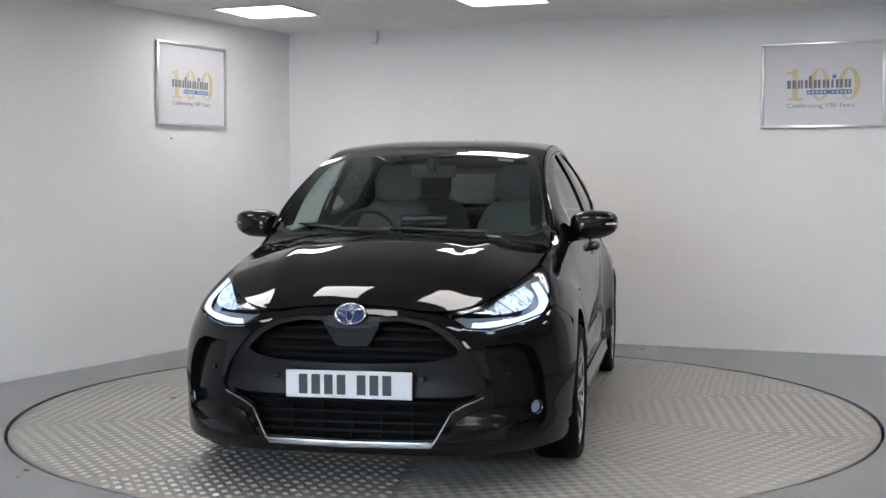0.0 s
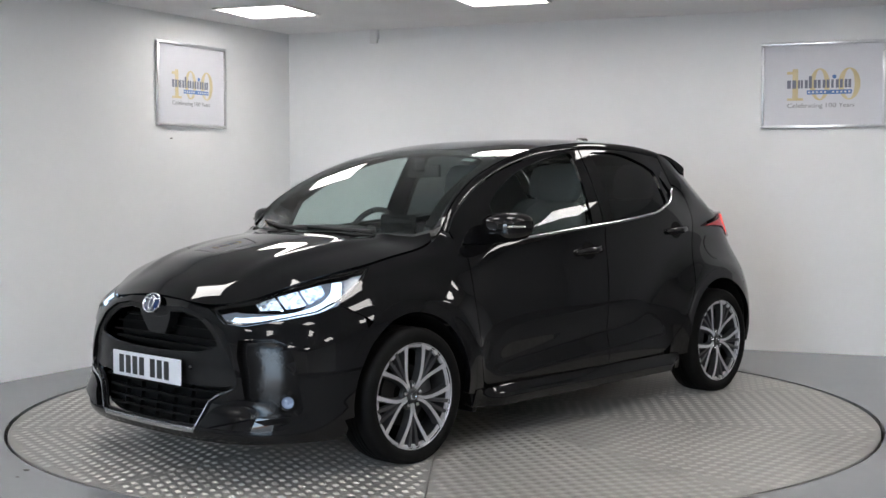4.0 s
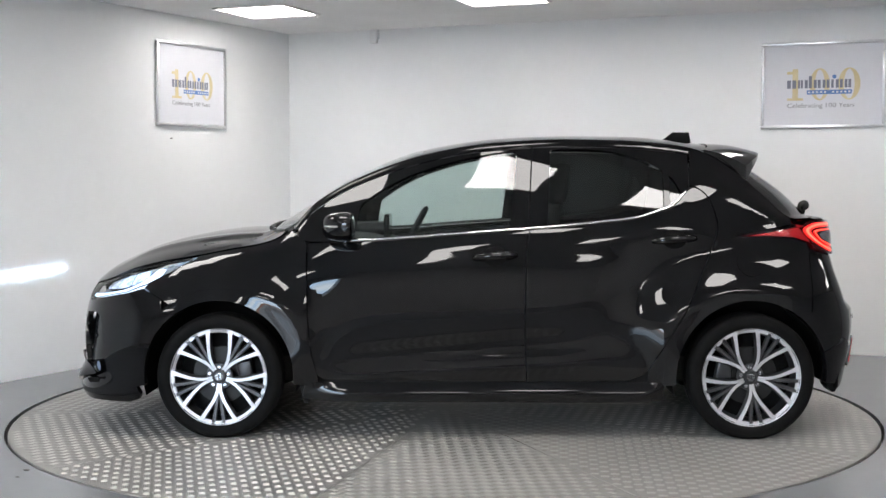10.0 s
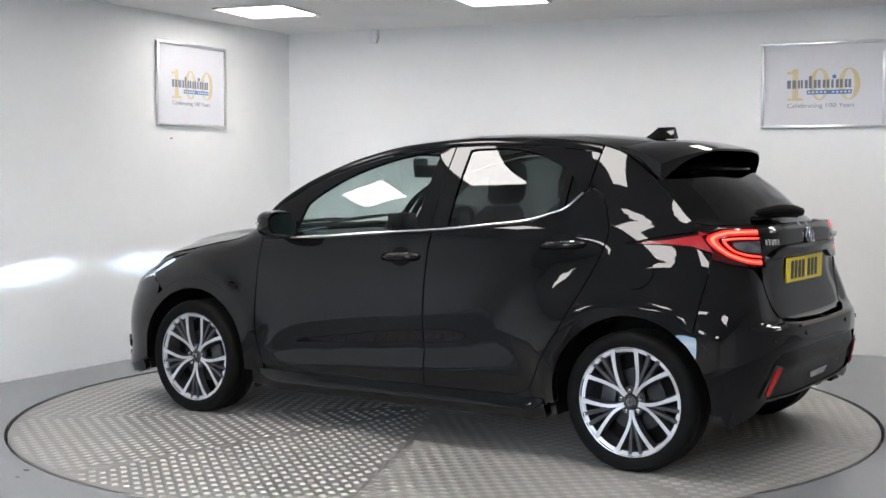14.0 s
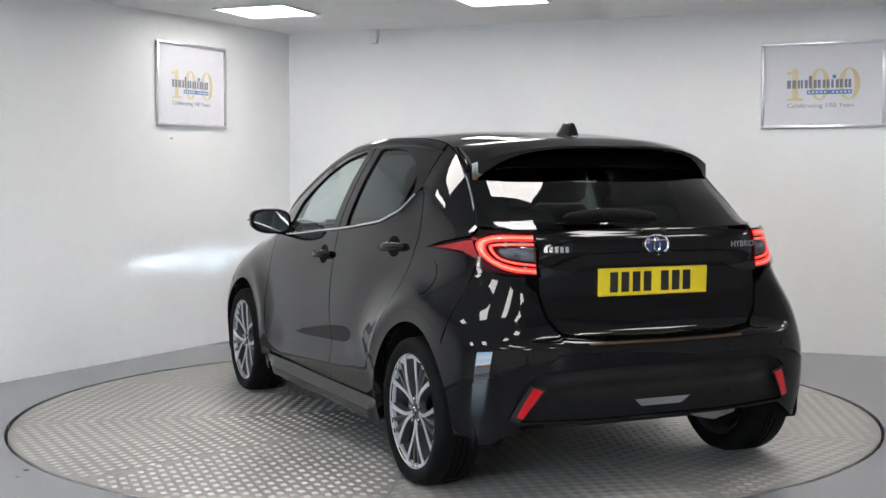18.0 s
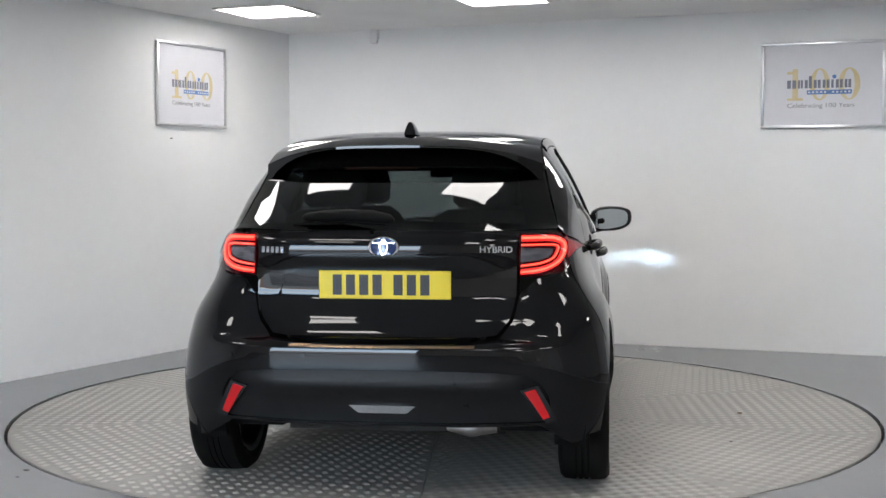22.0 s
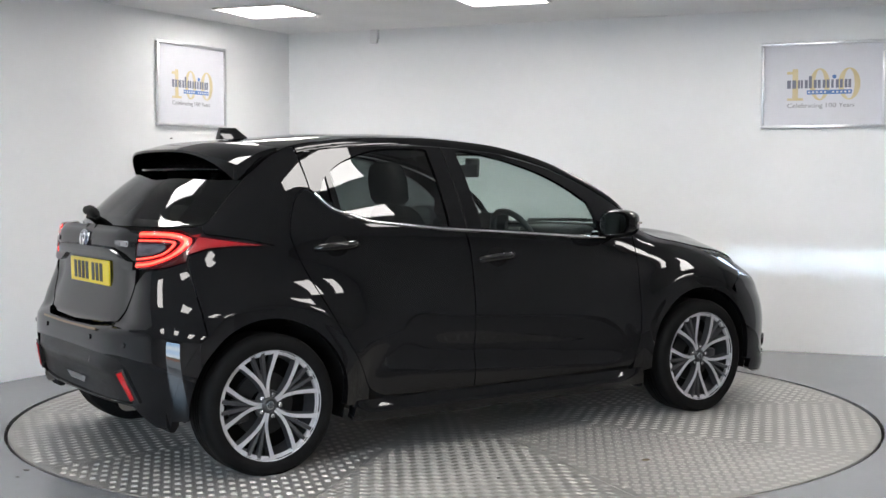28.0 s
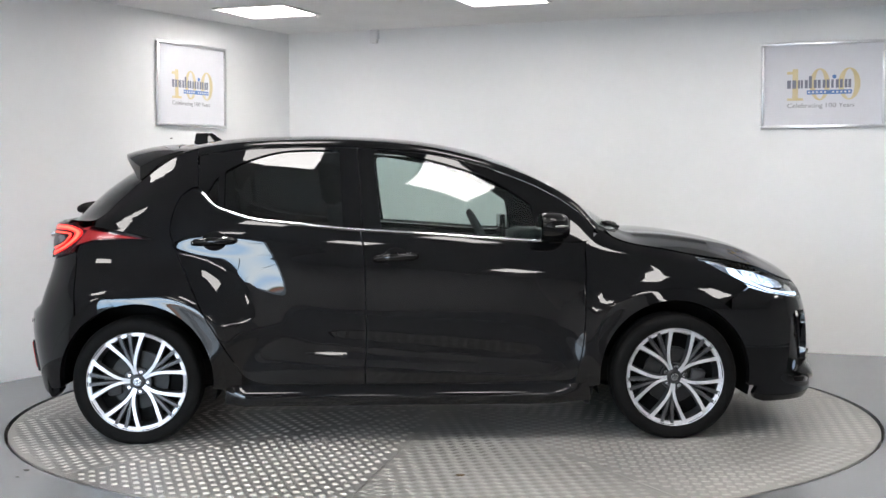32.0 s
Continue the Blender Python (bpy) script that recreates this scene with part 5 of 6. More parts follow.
# door mirrors and handles
for sd in (1, -1):
    mir = new("door_mirror")
    mir.parent = car
    mir.matrix_basis = car_at(.665, .872 * sd, 1.020)
    tagged(mir, "black door mirror with a slim indicator")
    bm = bmesh.new()
    vs = bmesh.ops.create_uvsphere(bm, u_segments=28, v_segments=18, radius=1)["verts"]
    for v in vs:
        x, y, z = v.co
        sx = .105 if x > 0 else .06
        taper = 1 - .18 * y * sd
        v.co = Vector((math.copysign(abs(x) ** .85, x) * sx * taper - .03 * max(0, y * sd), math.copysign(abs(y) ** .62, y) * .118, math.copysign(abs(z) ** .58, z) * .071 * (1 - .22 * max(0, y * sd)) + .010 * y * sd))
    for v in list(bm.verts):
        if v.co.x < -.040:
            v.co.x = -.040
    part("shell", bm, M_PAINT, mir, smooth=40)
    bm = bmesh.new()
    vs = bmesh.ops.create_circle(bm, cap_ends=True, radius=1, segments=32)["verts"]
    for v in vs:
        c, d = v.co.x, v.co.y
        r = (abs(c) ** 3.4 + abs(d) ** 3.4) ** (-1 / 3.4)
        v.co = Vector((-.0425, c * r * .096, d * r * .056 * (1 - .20 * max(0, c * sd)) + .008 * c * sd))
    bmesh.ops.recalc_face_normals(bm, faces=bm.faces)
    part("mirror_glass", bm, M_MIRROR, mir, "mirror glass")
    bm = bmesh.new()
    tube(bm, [(.005, -.05 * sd, -.045), (.005, -.11 * sd, -.062), (-.005, -.180 * sd, -.070)], [.030, .024, .03], 10)
    part("stalk", bm, M_PIANO, mir, smooth=True)
    bm = bmesh.new()
    tube(bm, [(.02, .118 * sd, .006), (.055, .102 * sd, .006), (.085, .065 * sd, .006)], [.004, .006, .004], 6)
    part("indicator", bm, M_LENSY, mir, "clear indicator strip", smooth=True)
    for hx, hz, name in ((-.056, .872, "front_door"), (-.920, .951, "rear_door")):
        host = [o for o in car.children if o.name.startswith(name)][0 if sd > 0 else 1]
        base = put(side_surf, hx, hz, 0.0, sd)
        slope = 5 * sd
        # no hollow here: a flat near-black oval paints the recess's shade
        cup = panel("handle_recess", side_surf, [(hx + .060 * math.cos(t), hz + .004 + .046 * math.sin(t)) for t in [2 * math.pi * k / 24 for k in range(24)]], M_VOID, host, "flat dark oval painted as the shade of the finger recess", side=sd, off=0.0015, lip=0, step=0.02)
        h = new("door_handle")
        h.parent = host
        h.matrix_basis = base
        tagged(h, "black pull handle with a thin bright line as its highlight")
        bm = bmesh.new()
        L = .102
        vs = tube(bm, [(-L, -.006, .0), (-L * .8, -.003, .018), (-L * .3, .0, .032), (L * .3, .003, .032), (L * .8, .006, .018), (L, .008, .0)], [.013, .018, .020, .020, .018, .013], 10)
        part("grip", bm, M_PAINT, h, smooth=True)
        # a thin bright line added as the highlight along the black grip
        bm = bmesh.new()
        tube(bm, [(-L * .5, .012, .036), (L * .1, .0165, .0435), (L * .7, .021, .033)], .0010, 6)
        part("chrome_line", bm, M_CHROME, h, smooth=True)

# ---- under and inside ----
bm = bmesh.new()
slab(bm, [(1.62 + OX, .45 + OY), (1.62 + OX, -.45 + OY), (.86 + OX, -.45 + OY), (.86 + OX, -.76 + OY), (-.84 + OX, -.76 + OY), (-.84 + OX, -.45 + OY), (-1.50 + OX, -.45 + OY), (-1.50 + OX, .45 + OY), (-.84 + OX, .45 + OY), (-.84 + OX, .76 + OY), (.86 + OX, .76 + OY), (.86 + OX, .45 + OY)][::-1], .215, .34)
bmesh.ops.recalc_face_normals(bm, faces=bm.faces)
part("underbody", bm, M_UNDER, car, "dusty grey underbody")
for cx in (FW, RW):
    for sd in (1, -1):
        bm = bmesh.new()
        rim_in, rim_out = [], []
        for a in range(-16, 200 if cx > 0 else 189, 7):
            c, s_ = math.cos(radians(a)), math.sin(radians(a))
            rim_out.append(bm.verts.new((cx + OX + .375 * c, .825 * sd + OY, WZ + .375 * s_)))
            rim_in.append(bm.verts.new((cx + OX + .375 * c, .44 * sd + OY, WZ + .375 * s_)))
        for k in range(len(rim_in) - 1):
            bm.faces.new((rim_in[k], rim_in[k + 1], rim_out[k + 1], rim_out[k]))
        bm.faces.new(rim_in)
        part("wheel_liner", bm, M_VOID, car, "dark wheel arch liner")
        bm = bmesh.new()
        # a flap that follows the arch and tapers to its tip
        fx, yo, lo_z = (cx - .395, .775, .165) if cx > 0 else (cx - .385, .722, .215)
        ring_a = [(fx, .36), (fx - .055, .36), (fx - .048, .24), (fx - .034, lo_z), (fx - .016, lo_z), (fx + .004, .24)]
        near = [bm.verts.new((x + OX, (yo - .065) * sd + OY, z)) for x, z in ring_a]
        far = [bm.verts.new((x + OX, (yo + .055) * sd + OY, z)) for x, z in ring_a]
        bm.faces.new(near)
        bm.faces.new(far)
        for k in range(6):
            bm.faces.new((near[k], near[(k + 1) % 6], far[(k + 1) % 6], far[k]))
        bmesh.ops.recalc_face_normals(bm, faces=bm.faces)
        part("mud_flap", bm, M_RUBBER, car, "black rubber mud flap")
bm = bmesh.new()
tube(bm, [(-1.70 + OX, -.24 + OY, .285), (-1.715 + OX, -.33 + OY, .282), (-1.70 + OX, -.43 + OY, .288)], [.025, .042, .03], 12)
part("silencer", bm, M_STEEL, car, "steel exhaust silencer below the bumper", smooth=True)

for sd in (1, -1):
    panel("door_trim", side_surf, [(.80, .30), (.80, .925)] + belt_line(.79, -.9, 10, -.02) + [(-1.0, 1.0), (-.85, .30)], M_TRIM, car, "grey inner door trim", side=sd, off=-0.07, lip=0)
    panel("rear_inner_trim", side_surf, [(-.98, 1.05), (-1.0, 1.35), (-1.15, 1.30), (-1.5, 1.02), (-1.5, .8), (-.95, .75)], M_TRIM, car, "dark inner quarter trim", side=sd, off=-0.07, lip=0)
    panel("front_inner_shell", side_surf, [(1.6, .70), (1.35, .82), (.95, .90), (.82, .90), (.82, .25), (.87, .25)] + arc(FW, WZ, .43, 187, 60, 12), M_VOID, car, "dark inner wing", side=sd, off=-0.03, lip=0)
for nm, lo, hi in (("boot_floor", (-1.60, -.62, .60), (-1.05, .62, .64)), ("bulkhead", (.80, -.70, .30), (.86, .70, .90)), ("tailgate_lining", (-1.68, -.52, .40), (-1.64, .52, 1.0))):
    bm = bmesh.new()
    box(bm, (lo[0] + OX, lo[1] + OY, lo[2]), (hi[0] + OX, hi[1] + OY, hi[2]))
    part(nm, bm, M_VOID, car)


def loft(bm, sections):
    rows = [[bm.verts.new(p) for p in s] for s in sections]
    n = len(rows[0])
    for a, b in zip(rows, rows[1:]):
        for k in range(n):
            bm.faces.new((a[k], a[(k + 1) % n], b[(k + 1) % n], b[k]))
    bm.faces.new(rows[0])
    bm.faces.new(rows[-1])
    bmesh.ops.recalc_face_normals(bm, faces=bm.faces)


def rounded_ring(cx, cy, z, hx, hy, p=3.2, n=20):
    out = []
    for k in range(n):
        a = 2 * math.pi * k / n
        c, s_ = math.cos(a), math.sin(a)
        r = (abs(c) ** p + abs(s_) ** p) ** (-1 / p)
        out.append((cx + hx * c * r, cy + hy * s_ * r, z))
    return out


def seat(name, x, y, width, label):
    s_ = new(name)
    s_.parent = car
    s_.matrix_basis = car_at(x, y, 0)
    tagged(s_, label)
    bm = bmesh.new()
    loft(bm, [rounded_ring(0, 0, z, hx, width * w / 2) for z, hx, w in ((.42, .22, .9), (.47, .25, 1), (.54, .25, 1), (.565, .22, .9))])
    part("cushion", bm, M_SEAT, s_, smooth=50)
    bm = bmesh.new()
    loft(bm, [rounded_ring(-.20 - (z - .55) * .38, 0, z, hx, width * w / 2) for z, hx, w in ((.52, .06, .85), (.60, .075, .98), (.80, .075, 1.0), (.98, .065, .92), (1.08, .055, .74), (1.115, .035, .55))])
    part("backrest", bm, M_SEAT, s_, smooth=50)
    bm = bmesh.new()
    loft(bm, [rounded_ring(-.43 - (z - 1.15) * .15, 0, z, hx, .145 * w) for z, hx, w in ((1.125, .03, .75), (1.15, .048, .95), (1.24, .05, 1.0), (1.31, .042, .82), (1.33, .02, .5))])
    part("headrest", bm, M_SEAT, s_, smooth=50)
    for k in (-.05, .05):
        bm = bmesh.new()
        tube(bm, [(-.41, k, 1.08), (-.425, k, 1.15)], .006, 6)
        part("headrest_post", bm, M_CHROME, s_)
    return s_


seat("front_seat", .05, .36, .50, "grey and black fabric front seat")
seat("front_seat", .05, -.36, .50, "grey and black fabric front seat behind the steering wheel")
for y in (.33, -.33):
    seat("rear_seat", -.72, y, .60, "dark fabric rear seat half")
bm = bmesh.new()
loft(bm, [[(x + OX, y + OY, z) for x, z in ((.80, .60), (.52, .62), (.46, .78), (.50, .905), (.60, .945), (.80, .965), (1.02, .955), (1.0, .80))] for y in (-.68, -.45, 0, .45, .68)])
part("dashboard", bm, M_DASH, car, "black soft-touch dashboard", smooth=45)
bm = bmesh.new()
box(bm, (.50 + OX, -.14 + OY, .93), (.53 + OX, .11 + OY, 1.06), .008)
part("touch_screen", bm, M_PIANO, car, "black upright touch screen on the dashboard")
bm = bmesh.new()
box(bm, (.53 + OX, -.56 + OY, .93), (.80 + OX, -.20 + OY, 1.0), .04, seg=3)
part("instrument_hood", bm, M_DASH, car, smooth=50)
bm = bmesh.new()
SW = car_at(.40, -.36, .93, 0, 62, 0)
spun(bm, [(.168 + .016 * math.cos(a), .016 * math.sin(a)) for a in [2 * math.pi * k / 8 for k in range(8)]], 40, close=True)
st = part("steering_wheel", bm, M_DASH, car, "black steering wheel on the driver's side", smooth=60, m=SW)
bm = bmesh.new()
spun(bm, [(0, -.02), (.07, -.02), (.065, .018), (0, .02)], 24)
for a in (0, 180, 270):
    box(bm, (.05, -.015, -.01), (.165, .015, .006), .004, pose(0, 0, 0, 0, 0, a + 90))
part("hub", bm, M_DASH, st, smooth=40)
bm = bmesh.new()
box(bm, (.325 + OX, -.12 + OY, 1.255), (.345 + OX, .12 + OY, 1.325), .012, seg=2)
box(bm, (.34 + OX, -.02 + OY, 1.29), (.42 + OX, .02 + OY, 1.36), .008)
part("rear_view_mirror", bm, M_DASH, car, "black inside mirror below the windscreen top", smooth=40)
panel("windscreen_sticker", top_surf, [(.40, .42), (.40, .52), (.435, .52), (.435, .42)], M_STICKER, car, "small pale sticker inside the windscreen", off=-0.012, lip=0.001)
for sd in (1, -1):
    for y0, z0, d in ((.640, .470, -.034), (.30, .455, .004)):
        bm = bmesh.new()
        spun(bm, [(.011, 0), (.010, .003), (.0, .0035)], 16)
        part("parking_sensor", bm, M_PIANO, car, "small round parking sensor", smooth=True, m=put(front_surf, F(y0, z0)[0], z0, d, sd))
    for y0, z0 in ((.30, .575), (.60, .565)):
        bm = bmesh.new()
        spun(bm, [(.011, 0), (.010, .003), (.0, .0035)], 16)
        part("parking_sensor", bm, M_PIANO, car, "small round parking sensor", smooth=True, m=put(rear_surf, R(y0, z0)[0], z0, .002, sd))

# ---- wheels ----
def spoke_outline(sign):
    """One curved arm of a V pair, in the wheel's plane, its V along +x."""
    rows = ((.036, 9, .010), (.070, 6.4, .0135), (.10, 9.6, .0148), (.13, 13.4, .0156), (.165, 17.4, .0168), (.195, 20.0, .0180), (.214, 21.3, .0205), (.225, 22.0, .025), (.2325, 22.4, .031))
    one, two = [], []
    for r, a, w in rows:
        c = math.radians(a) * sign
        t = Vector((-math.sin(c), math.cos(c))) * (w / 2)
        p = Vector((math.cos(c), math.sin(c))) * r
        one.append(p + t)
        two.append(p - t)
    return bend([tuple(p) for p in one], 3), bend([tuple(p) for p in two], 3)


def dish(r):
    """How deep the wheel's face lies at radius r."""
    return -.016 - .018 * max(0.0, 1 - r / .19) ** 1.4


def arm(bm, one, two, depth, drop=0.0, splay=0.0):
    """A bar between two edges; splay widens its foot."""
    rows = []
    for p, q in zip(one, two):
        d = (Vector(p) - Vector(q)).normalized() * splay
        zp, zq = dish(math.hypot(*p)) - drop, dish(math.hypot(*q)) - drop
        rows.append([bm.verts.new((p[0], p[1], zp)), bm.verts.new((q[0], q[1], zq)), bm.verts.new((q[0] * .99 - d.x, q[1] * .99 - d.y, zq - depth)), bm.verts.new((p[0] * .99 + d.x, p[1] * .99 + d.y, zp - depth))])
    for a, b in zip(rows, rows[1:]):
        for k in range(4):
            bm.faces.new((a[k], a[(k + 1) % 4], b[(k + 1) % 4], b[k]))
    bm.faces.new(rows[0])
    bm.faces.new(rows[-1])
    bmesh.ops.recalc_face_normals(bm, faces=bm.faces)


def mesh_of(bm, name, smooth=0):
    me = bpy.data.meshes.new(name)
    bm.normal_update()
    bm.to_mesh(me)
    bm.free()
    if smooth:
        for p in me.polygons:
            p.use_smooth = True
        me.set_sharp_from_angle(angle=radians(smooth))
    return me


WHEEL_MESH = {}
M_DISC = vary(material("dull_brake_disc", (0.03, 0.03, 0.03), 0.5, 0.5), 9, (0.022, 0.022, 0.022), (0.045, 0.045, 0.044))
M_FIN = vary(material("grey_painted_fin", (0.11, 0.11, 0.115), 0.35, 0.4), 12, (0.055, 0.055, 0.058), (0.075, 0.075, 0.079))
M_GREYD = vary(material("dark_painted_alloy", (0.07, 0.07, 0.073), 0.35, 0.5), 12, (0.05, 0.05, 0.053), (0.07, 0.07, 0.073))
bm = bmesh.new()
spun(bm, [(.232, -.016), (.242, -.006), (.262, -.0005), (.283, -.003), (.298, -.016), (.3035, -.034), (.304, -.06), (.304, -.078), (.297, -.079), (.297, -.085), (.304, -.086), (.304, -.102), (.297, -.103), (.297, -.109), (.304, -.110), (.304, -.126), (.297, -.127), (.297, -.133), (.304, -.134), (.304, -.15), (.300, -.185), (.285, -.20), (.25, -.207), (.225, -.19), (.225, -.03)], 96, close=True)
for v in bm.verts:
    # pressed flat where it stands, the sidewall bulging a little above
    if v.co.y > .24:
        v.co.z += .004 * ease((v.co.y - .24) / .03) * (1 if v.co.z > -.03 else 0)
    v.co.y = min(v.co.y, WHEEL_Z + .0005)
WHEEL_MESH["tyre"] = mesh_of(bm, "tyre", 35)
bm = bmesh.new()
spun(bm, [(.2370, -.014), (.2358, -.0120), (.2335, -.0130), (.2310, -.020), (.216, -.025), (.216, -.032), (.234, -.032)], 96, close=True)
WHEEL_MESH["rim_lip"] = mesh_of(bm, "rim_lip", 30)
bm = bmesh.new()
spun(bm, [(.222, -.022), (.212, -.05), (.205, -.12), (.205, -.19), (.225, -.2)], 72)
WHEEL_MESH["barrel"] = mesh_of(bm, "barrel", 40)
for nm, a0, a1, r0 in (("tab", -3.0, 3.0, .2165), ("tab_side", 8.6, 19.0, .2195)):
    bm = bmesh.new()
    edge = [(r0 + (.006 if f in (0, 1) else 0.0), a0 + (a1 - a0) * f) for f in (0, .18, .5, .82, 1)]
    lo_t = [(r * math.cos(radians(a)), r * math.sin(radians(a))) for r, a in edge]
    hi_t = [(.2335 * math.cos(radians(a)), .2335 * math.sin(radians(a))) for r, a in reversed(edge)]
    slab(bm, hi_t + lo_t, -.030, -.0165)
    bmesh.ops.recalc_face_normals(bm, faces=bm.faces)
    WHEEL_MESH[nm] = mesh_of(bm, nm, 30)
for nm, sg in (("spoke", 1), ("spoke_b", -1)):
    bm = bmesh.new()
    arm(bm, *spoke_outline(sg), .004)
    WHEEL_MESH[nm] = mesh_of(bm, "spoke", 30)
    bm = bmesh.new()
    o, t = spoke_outline(sg)
    arm(bm, [tuple(Vector(p) * 1.0) for p in o], t, .032, .0045, .006)
    WHEEL_MESH[nm + "_web"] = mesh_of(bm, "spoke_web", 30)
    bm = bmesh.new()
    c0, c1 = math.radians(4.0) * sg, math.radians(6.3) * sg
    f1 = [(r * math.cos(c0 + (c1 - c0) * k), r * math.sin(c0 + (c1 - c0) * k) + .0055 + .0025 * k) for r, k in ((.088, 0), (.15, .5), (.226, 1))]
    f2 = [(x, y - .011 - .005 * k) for (x, y), k in zip(f1, (0, .5, 1))]
    arm(bm, f1, f2, .018, .005, .004)
    WHEEL_MESH[nm + "_fin"] = mesh_of(bm, "fin", 30)
bm = bmesh.new()
spun(bm, [(.0, -.026), (.026, -.027), (.030, -.031), (.034, -.036), (.062, -.036), (.066, -.05), (.0, -.06)], 40)
WHEEL_MESH["hub"] = mesh_of(bm, "hub", 35)
bm = bmesh.new()
spun(bm, [(.0, -.0225), (.018, -.023), (.0205, -.0265)], 32)
WHEEL_MESH["cap"] = mesh_of(bm, "cap", 35)
bm = bmesh.new()
spun(bm, [(.0135, -.0222), (.0142, -.0208), (.0170, -.0210), (.0176, -.0226)], 32)
for sx in (-1, 1):
    box(bm, (sx * .006 - .0012, -.012, -.0226), (sx * .006 + .0012, .012, -.0210))
WHEEL_MESH["badge"] = mesh_of(bm, "badge", 35)
bm = bmesh.new()
spun(bm, [(.0, -.018), (.007, -.018), (.0105, -.022), (.0115, -.037)], 6)
WHEEL_MESH["nut"] = mesh_of(bm, "nut", 20)
bm = bmesh.new()
spun(bm, [(.06, -.088), (.138, -.088), (.138, -.108), (.06, -.108)], 64)
WHEEL_MESH["disc"] = mesh_of(bm, "disc", 30)
bm = bmesh.new()
spun(bm, [(.0, -.112), (.215, -.112)], 40)
WHEEL_MESH["back"] = mesh_of(bm, "back")
bm = bmesh.new()
box(bm, (-.05, .085, -.125), (.05, .158, -.062), .012, seg=2)
WHEEL_MESH["caliper"] = mesh_of(bm, "caliper", 40)
for k, mt in (("tyre", M_RUBBER), ("rim_lip", M_MACHINED), ("barrel", M_GREYD), ("spoke", M_MACHINED), ("spoke_b", M_MACHINED), ("spoke_web", M_GREYD), ("spoke_b_web", M_GREYD), ("spoke_fin", M_FIN), ("spoke_b_fin", M_FIN),
              ("tab", M_MACHINED), ("tab_side", M_MACHINED), ("hub", M_GREYD), ("cap", M_SATINBLACK), ("badge", M_SATIN), ("nut", M_SATIN), ("disc", M_DISC), ("back", M_VOID), ("caliper", M_GREYD)):
    WHEEL_MESH[k].materials.append(mt)


def piece(name, me, parent, m=None, label=""):
    ob = new(name, me)
    ob.parent = parent
    if m:
        ob.matrix_basis = m
    return tagged(ob, label) if label else ob


def wheel(x, y, sd, lean):
    """A wheel: its axle lies along the car's y, its face outward."""
    w = new("wheel")
    w.parent = car
    w.matrix_basis = car_at(x, y, WHEEL_Z, -90 * sd, 0, 0)
    tagged(w, "two-tone machined alloy wheel with paired spokes")
    piece("tyre", WHEEL_MESH["tyre"], w, pose(0, 0, 0, 0, 0, 0 if sd > 0 else 180), "black low-profile tyre")
    piece("rim", WHEEL_MESH["rim_lip"], w)
    piece("barrel", WHEEL_MESH["barrel"], w)
    piece("hub", WHEEL_MESH["hub"], w)
    piece("centre_cap", WHEEL_MESH["cap"], w)
    piece("badge", WHEEL_MESH["badge"], w, label="silver ring badge")
    piece("brake_disc", WHEEL_MESH["disc"], w, label="steel brake disc")
    piece("brake_shield", WHEEL_MESH["back"], w)
    piece("brake_caliper", WHEEL_MESH["caliper"], w, pose(0, 0, 0, 0, 0, 100 if x * sd > 0 else -100))
    down = 90 * sd + lean
    for k in range(5):
        for nm in ("spoke", "spoke_b"):
            m = pose(0, 0, 0, 0, 0, down + 72 * k)
            s_ = piece("spoke", WHEEL_MESH[nm], w, m)
            piece("spoke_side", WHEEL_MESH[nm + "_web"], s_)
            piece("fin", WHEEL_MESH[nm + "_fin"], s_)
        for nm, flip in (("tab", 1), ("tab_side", 1), ("tab_side", -1)):
            piece("rim_tab", WHEEL_MESH[nm], w, pose(0, 0, 0, 0, 0, down + 72 * k) if flip > 0 else pose(0, 0, 0, 0, 0, down + 72 * k - 27.6))
        a = radians(down + 36 + 72 * k)
        piece("wheel_nut", WHEEL_MESH["nut"], w, pose(.048 * math.cos(a), .048 * math.sin(a), -.004))


for wx, sd, lean in ((FW, 1, -1), (FW, -1, -9), (RW, 1, 7), (RW, -1, -21)):
    wheel(wx, .868 * sd, sd, lean)

# ---- turntable ----
turntable = new("turntable")
tagged(turntable, "round turntable of worn aluminium tread plate, flush with the floor", "turntable")
bm = bmesh.new()
spun(bm, [(TURN_R - .03, -.006), (TURN_R, -.006), (TURN_R, -.06), (TURN_R - .03, -.06)], 160, close=True)
part("edge_ring", bm, M_STEEL, turntable, "dark steel edge ring")


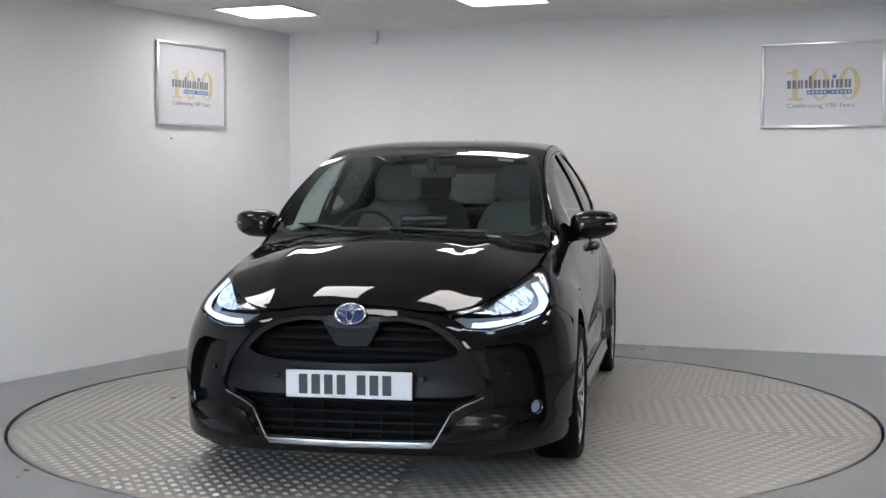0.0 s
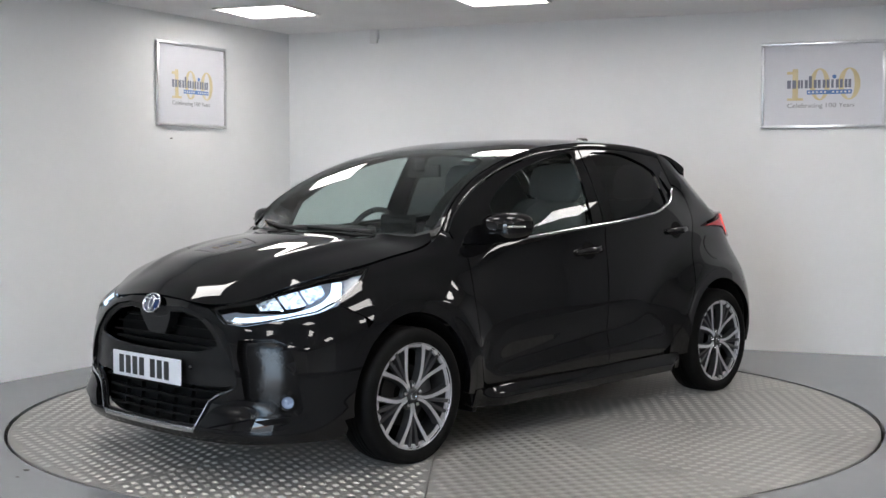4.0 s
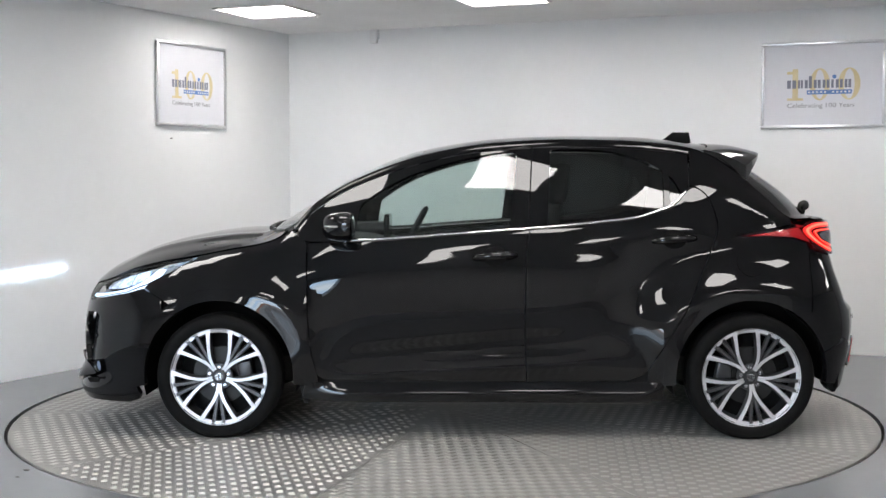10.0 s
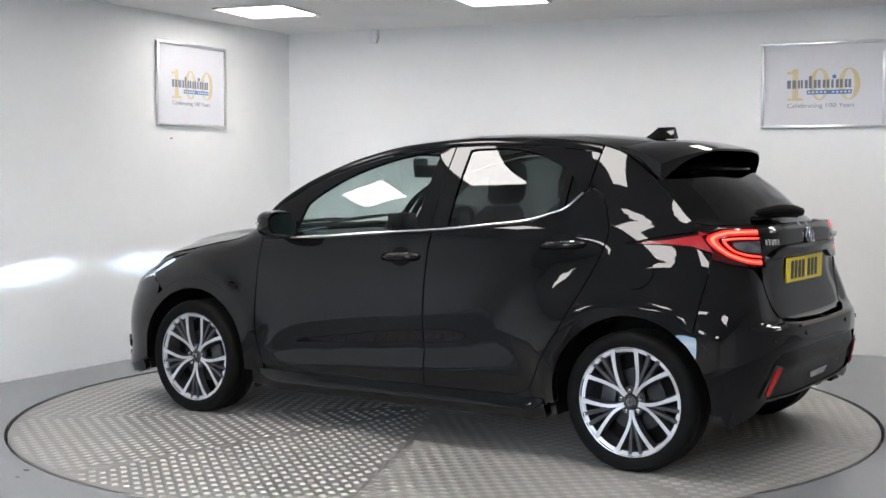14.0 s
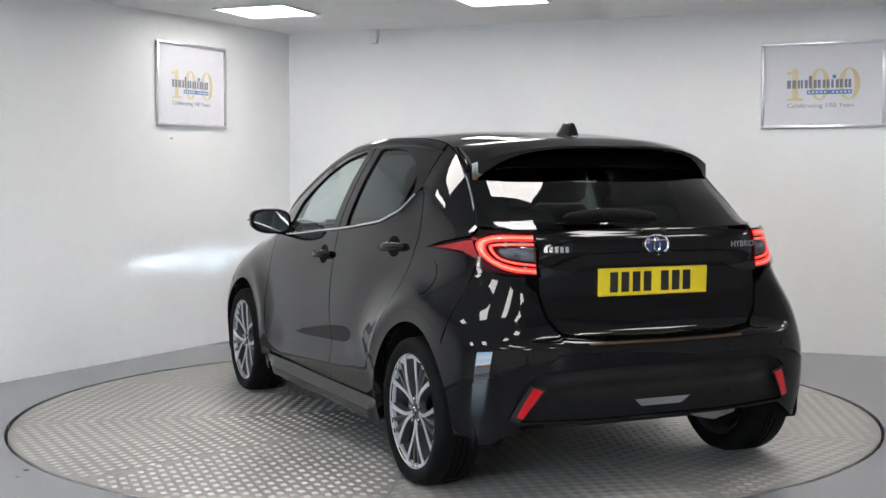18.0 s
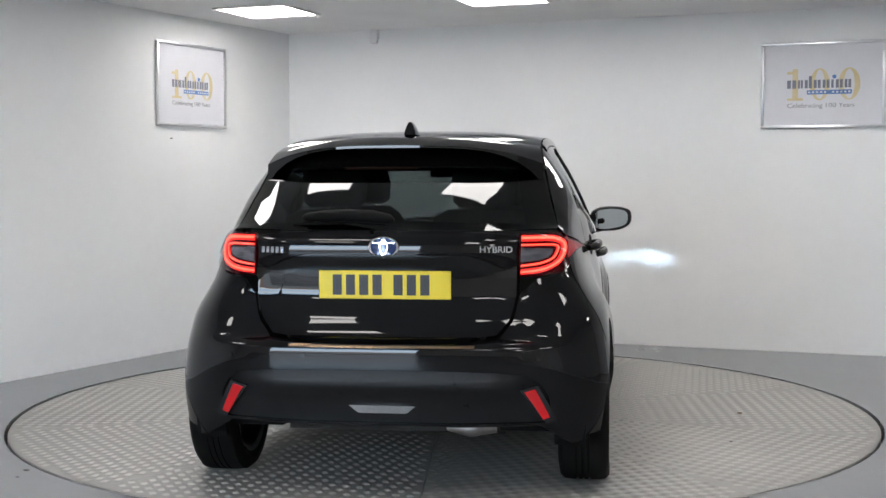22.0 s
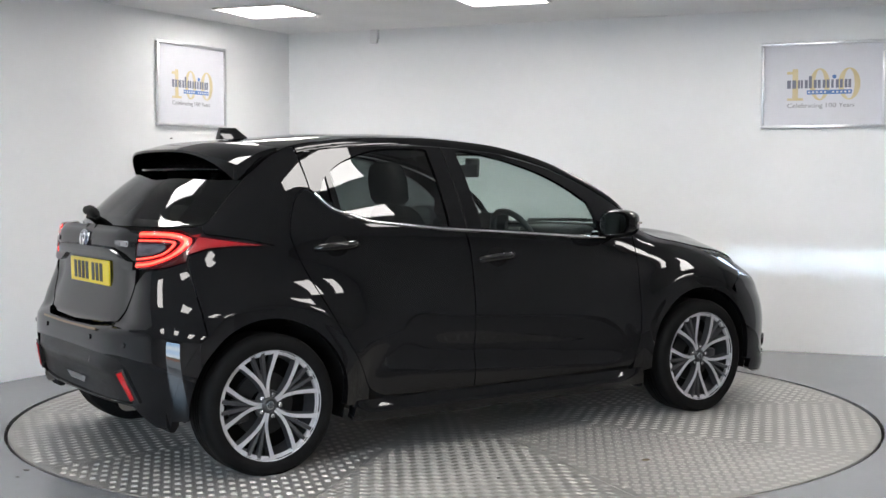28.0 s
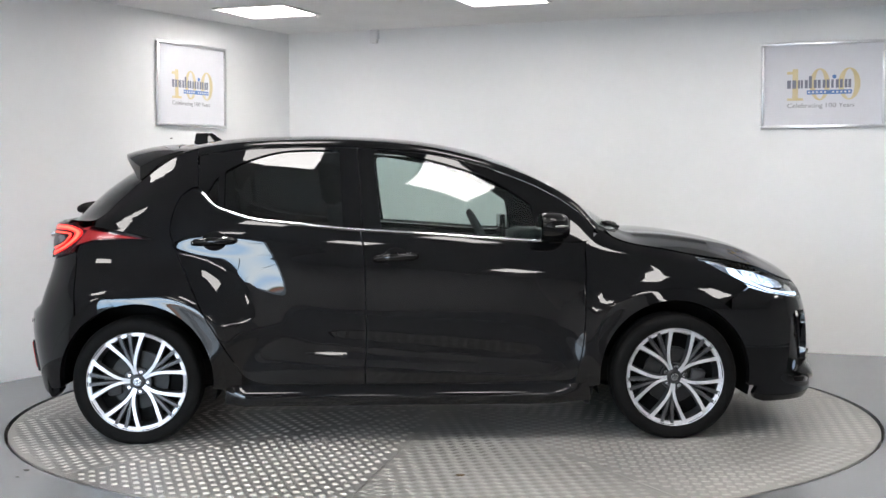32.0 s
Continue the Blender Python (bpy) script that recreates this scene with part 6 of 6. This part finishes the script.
SECTORS, START = 10, 4.8
GROUP, BAR_L, BAR_W, BAR_GAP = .0435, .0152, .0034, .0072
for k in range(SECTORS):
    mid_a = radians(START + 360 / SECTORS * (k + .5))
    half = math.pi / SECTORS
    R_ = TURN_R - .006
    trim = .0012
    bm = bmesh.new()
    pts = [(.002 * math.cos(mid_a), .002 * math.sin(mid_a))]
    for j in range(17):
        f = mid_a - half + trim / R_ + (2 * half - 2 * trim / R_) * j / 16
        pts.append((R_ * math.cos(f), R_ * math.sin(f)))
    slab(bm, pts, -.012, -.003)
    bmesh.ops.recalc_face_normals(bm, faces=bm.faces)
    sheet = part("tread_sheet", bm, M_PLATE, turntable, "worn aluminium tread-plate sector")
    vs, fs, unlit = [], [], []
    t = mid_a + math.pi / 4
    c, s_ = math.cos(t), math.sin(t)
    nmax = int(TURN_R / GROUP) + 2
    for i in range(-nmax, nmax):
        for j in range(-nmax, nmax):
            x, y = (i * c - j * s_) * GROUP, (i * s_ + j * c) * GROUP
            r = math.hypot(x, y)
            if r > TURN_R - .035 or r < .06:
                continue
            off = abs((math.atan2(y, x) - mid_a + math.pi) % (2 * math.pi) - math.pi)
            if off > half or r * math.sin(half - off) < .024:
                continue
            wear = noise.noise(Vector((x * 1.3, y * 1.3, 3.0)))
            h = .0017 + .0009 * wear
            ux, uy = (c, s_) if (i + j) % 2 else (-s_, c)
            # bars turned one way take the plate's tone, imitating how bars catch light
            flat = (i + j) % 2 == 1
            h *= 0.55 if flat else 1.0
            for b_ in range(-2, 3):
                ox, oy = x - uy * BAR_GAP * b_, y + ux * BAR_GAP * b_
                o = len(vs)
                for a_, w_, z_ in ((-1, -1, 0), (1, -1, 0), (1, 1, 0), (-1, 1, 0), (-.45, -.12, 1), (.45, -.12, 1), (.45, .12, 1), (-.45, .12, 1)):
                    vs.append((ox + ux * BAR_L * a_ - uy * BAR_W * w_, oy + uy * BAR_L * a_ + ux * BAR_W * w_, -.0031 + h * z_))
                fs += [(o + 4, o + 5, o + 6, o + 7), (o, o + 1, o + 5, o + 4), (o + 1, o + 2, o + 6, o + 5), (o + 2, o + 3, o + 7, o + 6), (o + 3, o, o + 4, o + 7)]
                unlit += [flat] * 5
    me = bpy.data.meshes.new("tread_pattern")
    me.from_pydata(vs, [], fs)
    tagged(finish("tread_pattern", me, M_TREAD, sheet), kind="stuff")
    me.materials.append(M_PLATE)
    me.polygons.foreach_set("material_index", [int(d) for d in unlit])
bm = bmesh.new()
spun(bm, [(0, -.02), (TURN_R - .01, -.02), (TURN_R - .01, -.05)], 96)
part("deck", bm, M_VOID, turntable, "dark deck under the plates")


# bits of grit and a dry leaf
M_GRIT = vary(material("dark_grit", (0.03, 0.028, 0.025), 0.8), 60, (0.02, 0.019, 0.017), (0.05, 0.046, 0.04))
M_LEAF = vary(material("dry_leaf", (0.16, 0.11, 0.06), 0.8), 40, (0.10, 0.07, 0.04), (0.22, 0.16, 0.09))


def crumb(name, x, y, z, size, mat, label, category):
    """A small uneven lump that lies on the ground."""
    ob = new(name)
    ob.matrix_basis = pose(x, y, z)
    tagged(ob, label, category)
    bm = bmesh.new()
    for v in bmesh.ops.create_icosphere(bm, subdivisions=2, radius=1)["verts"]:
        k = 1 + .35 * noise.noise(v.co * 1.7 + Vector((x, y, size * 40)))
        v.co = Vector((v.co.x * size * 1.5 * k, v.co.y * size * k, max(0.0, v.co.z * .5 + .35) * size * .6 * k))
    part("lump", bm, mat, ob, smooth=True)
    return ob


crumb("grit", -1.798, -1.477, 0.0, .010, M_GRIT, "small dark bit of grit on the grey floor", "grit")
crumb("grit", -1.795, -1.6, 0.0, .006, M_GRIT, "tiny dark bit of grit on the grey floor", "grit")
LOOSE = [crumb("dry_leaf", -0.003, -1.583, -.0022, .014, M_LEAF, "crumpled brown dry leaf on the turntable", "leaf"),
         crumb("grit", -0.734, -1.47, -.0022, .007, M_GRIT, "small dark bit of grit on the turntable", "grit")]


def motions():
    """The turntable, the car and what lies beside it turn together about the axis."""
    rows = [(t, pose(0, 0, 0, 0, 0, heading(t))) for t in range(33)]
    walk(turntable, rows)
    walk(car, rows)
    for ob in LOOSE:
        rest = ob.matrix_basis.copy()
        walk(ob, [(t, m @ rest) for t, m in rows])


motions()
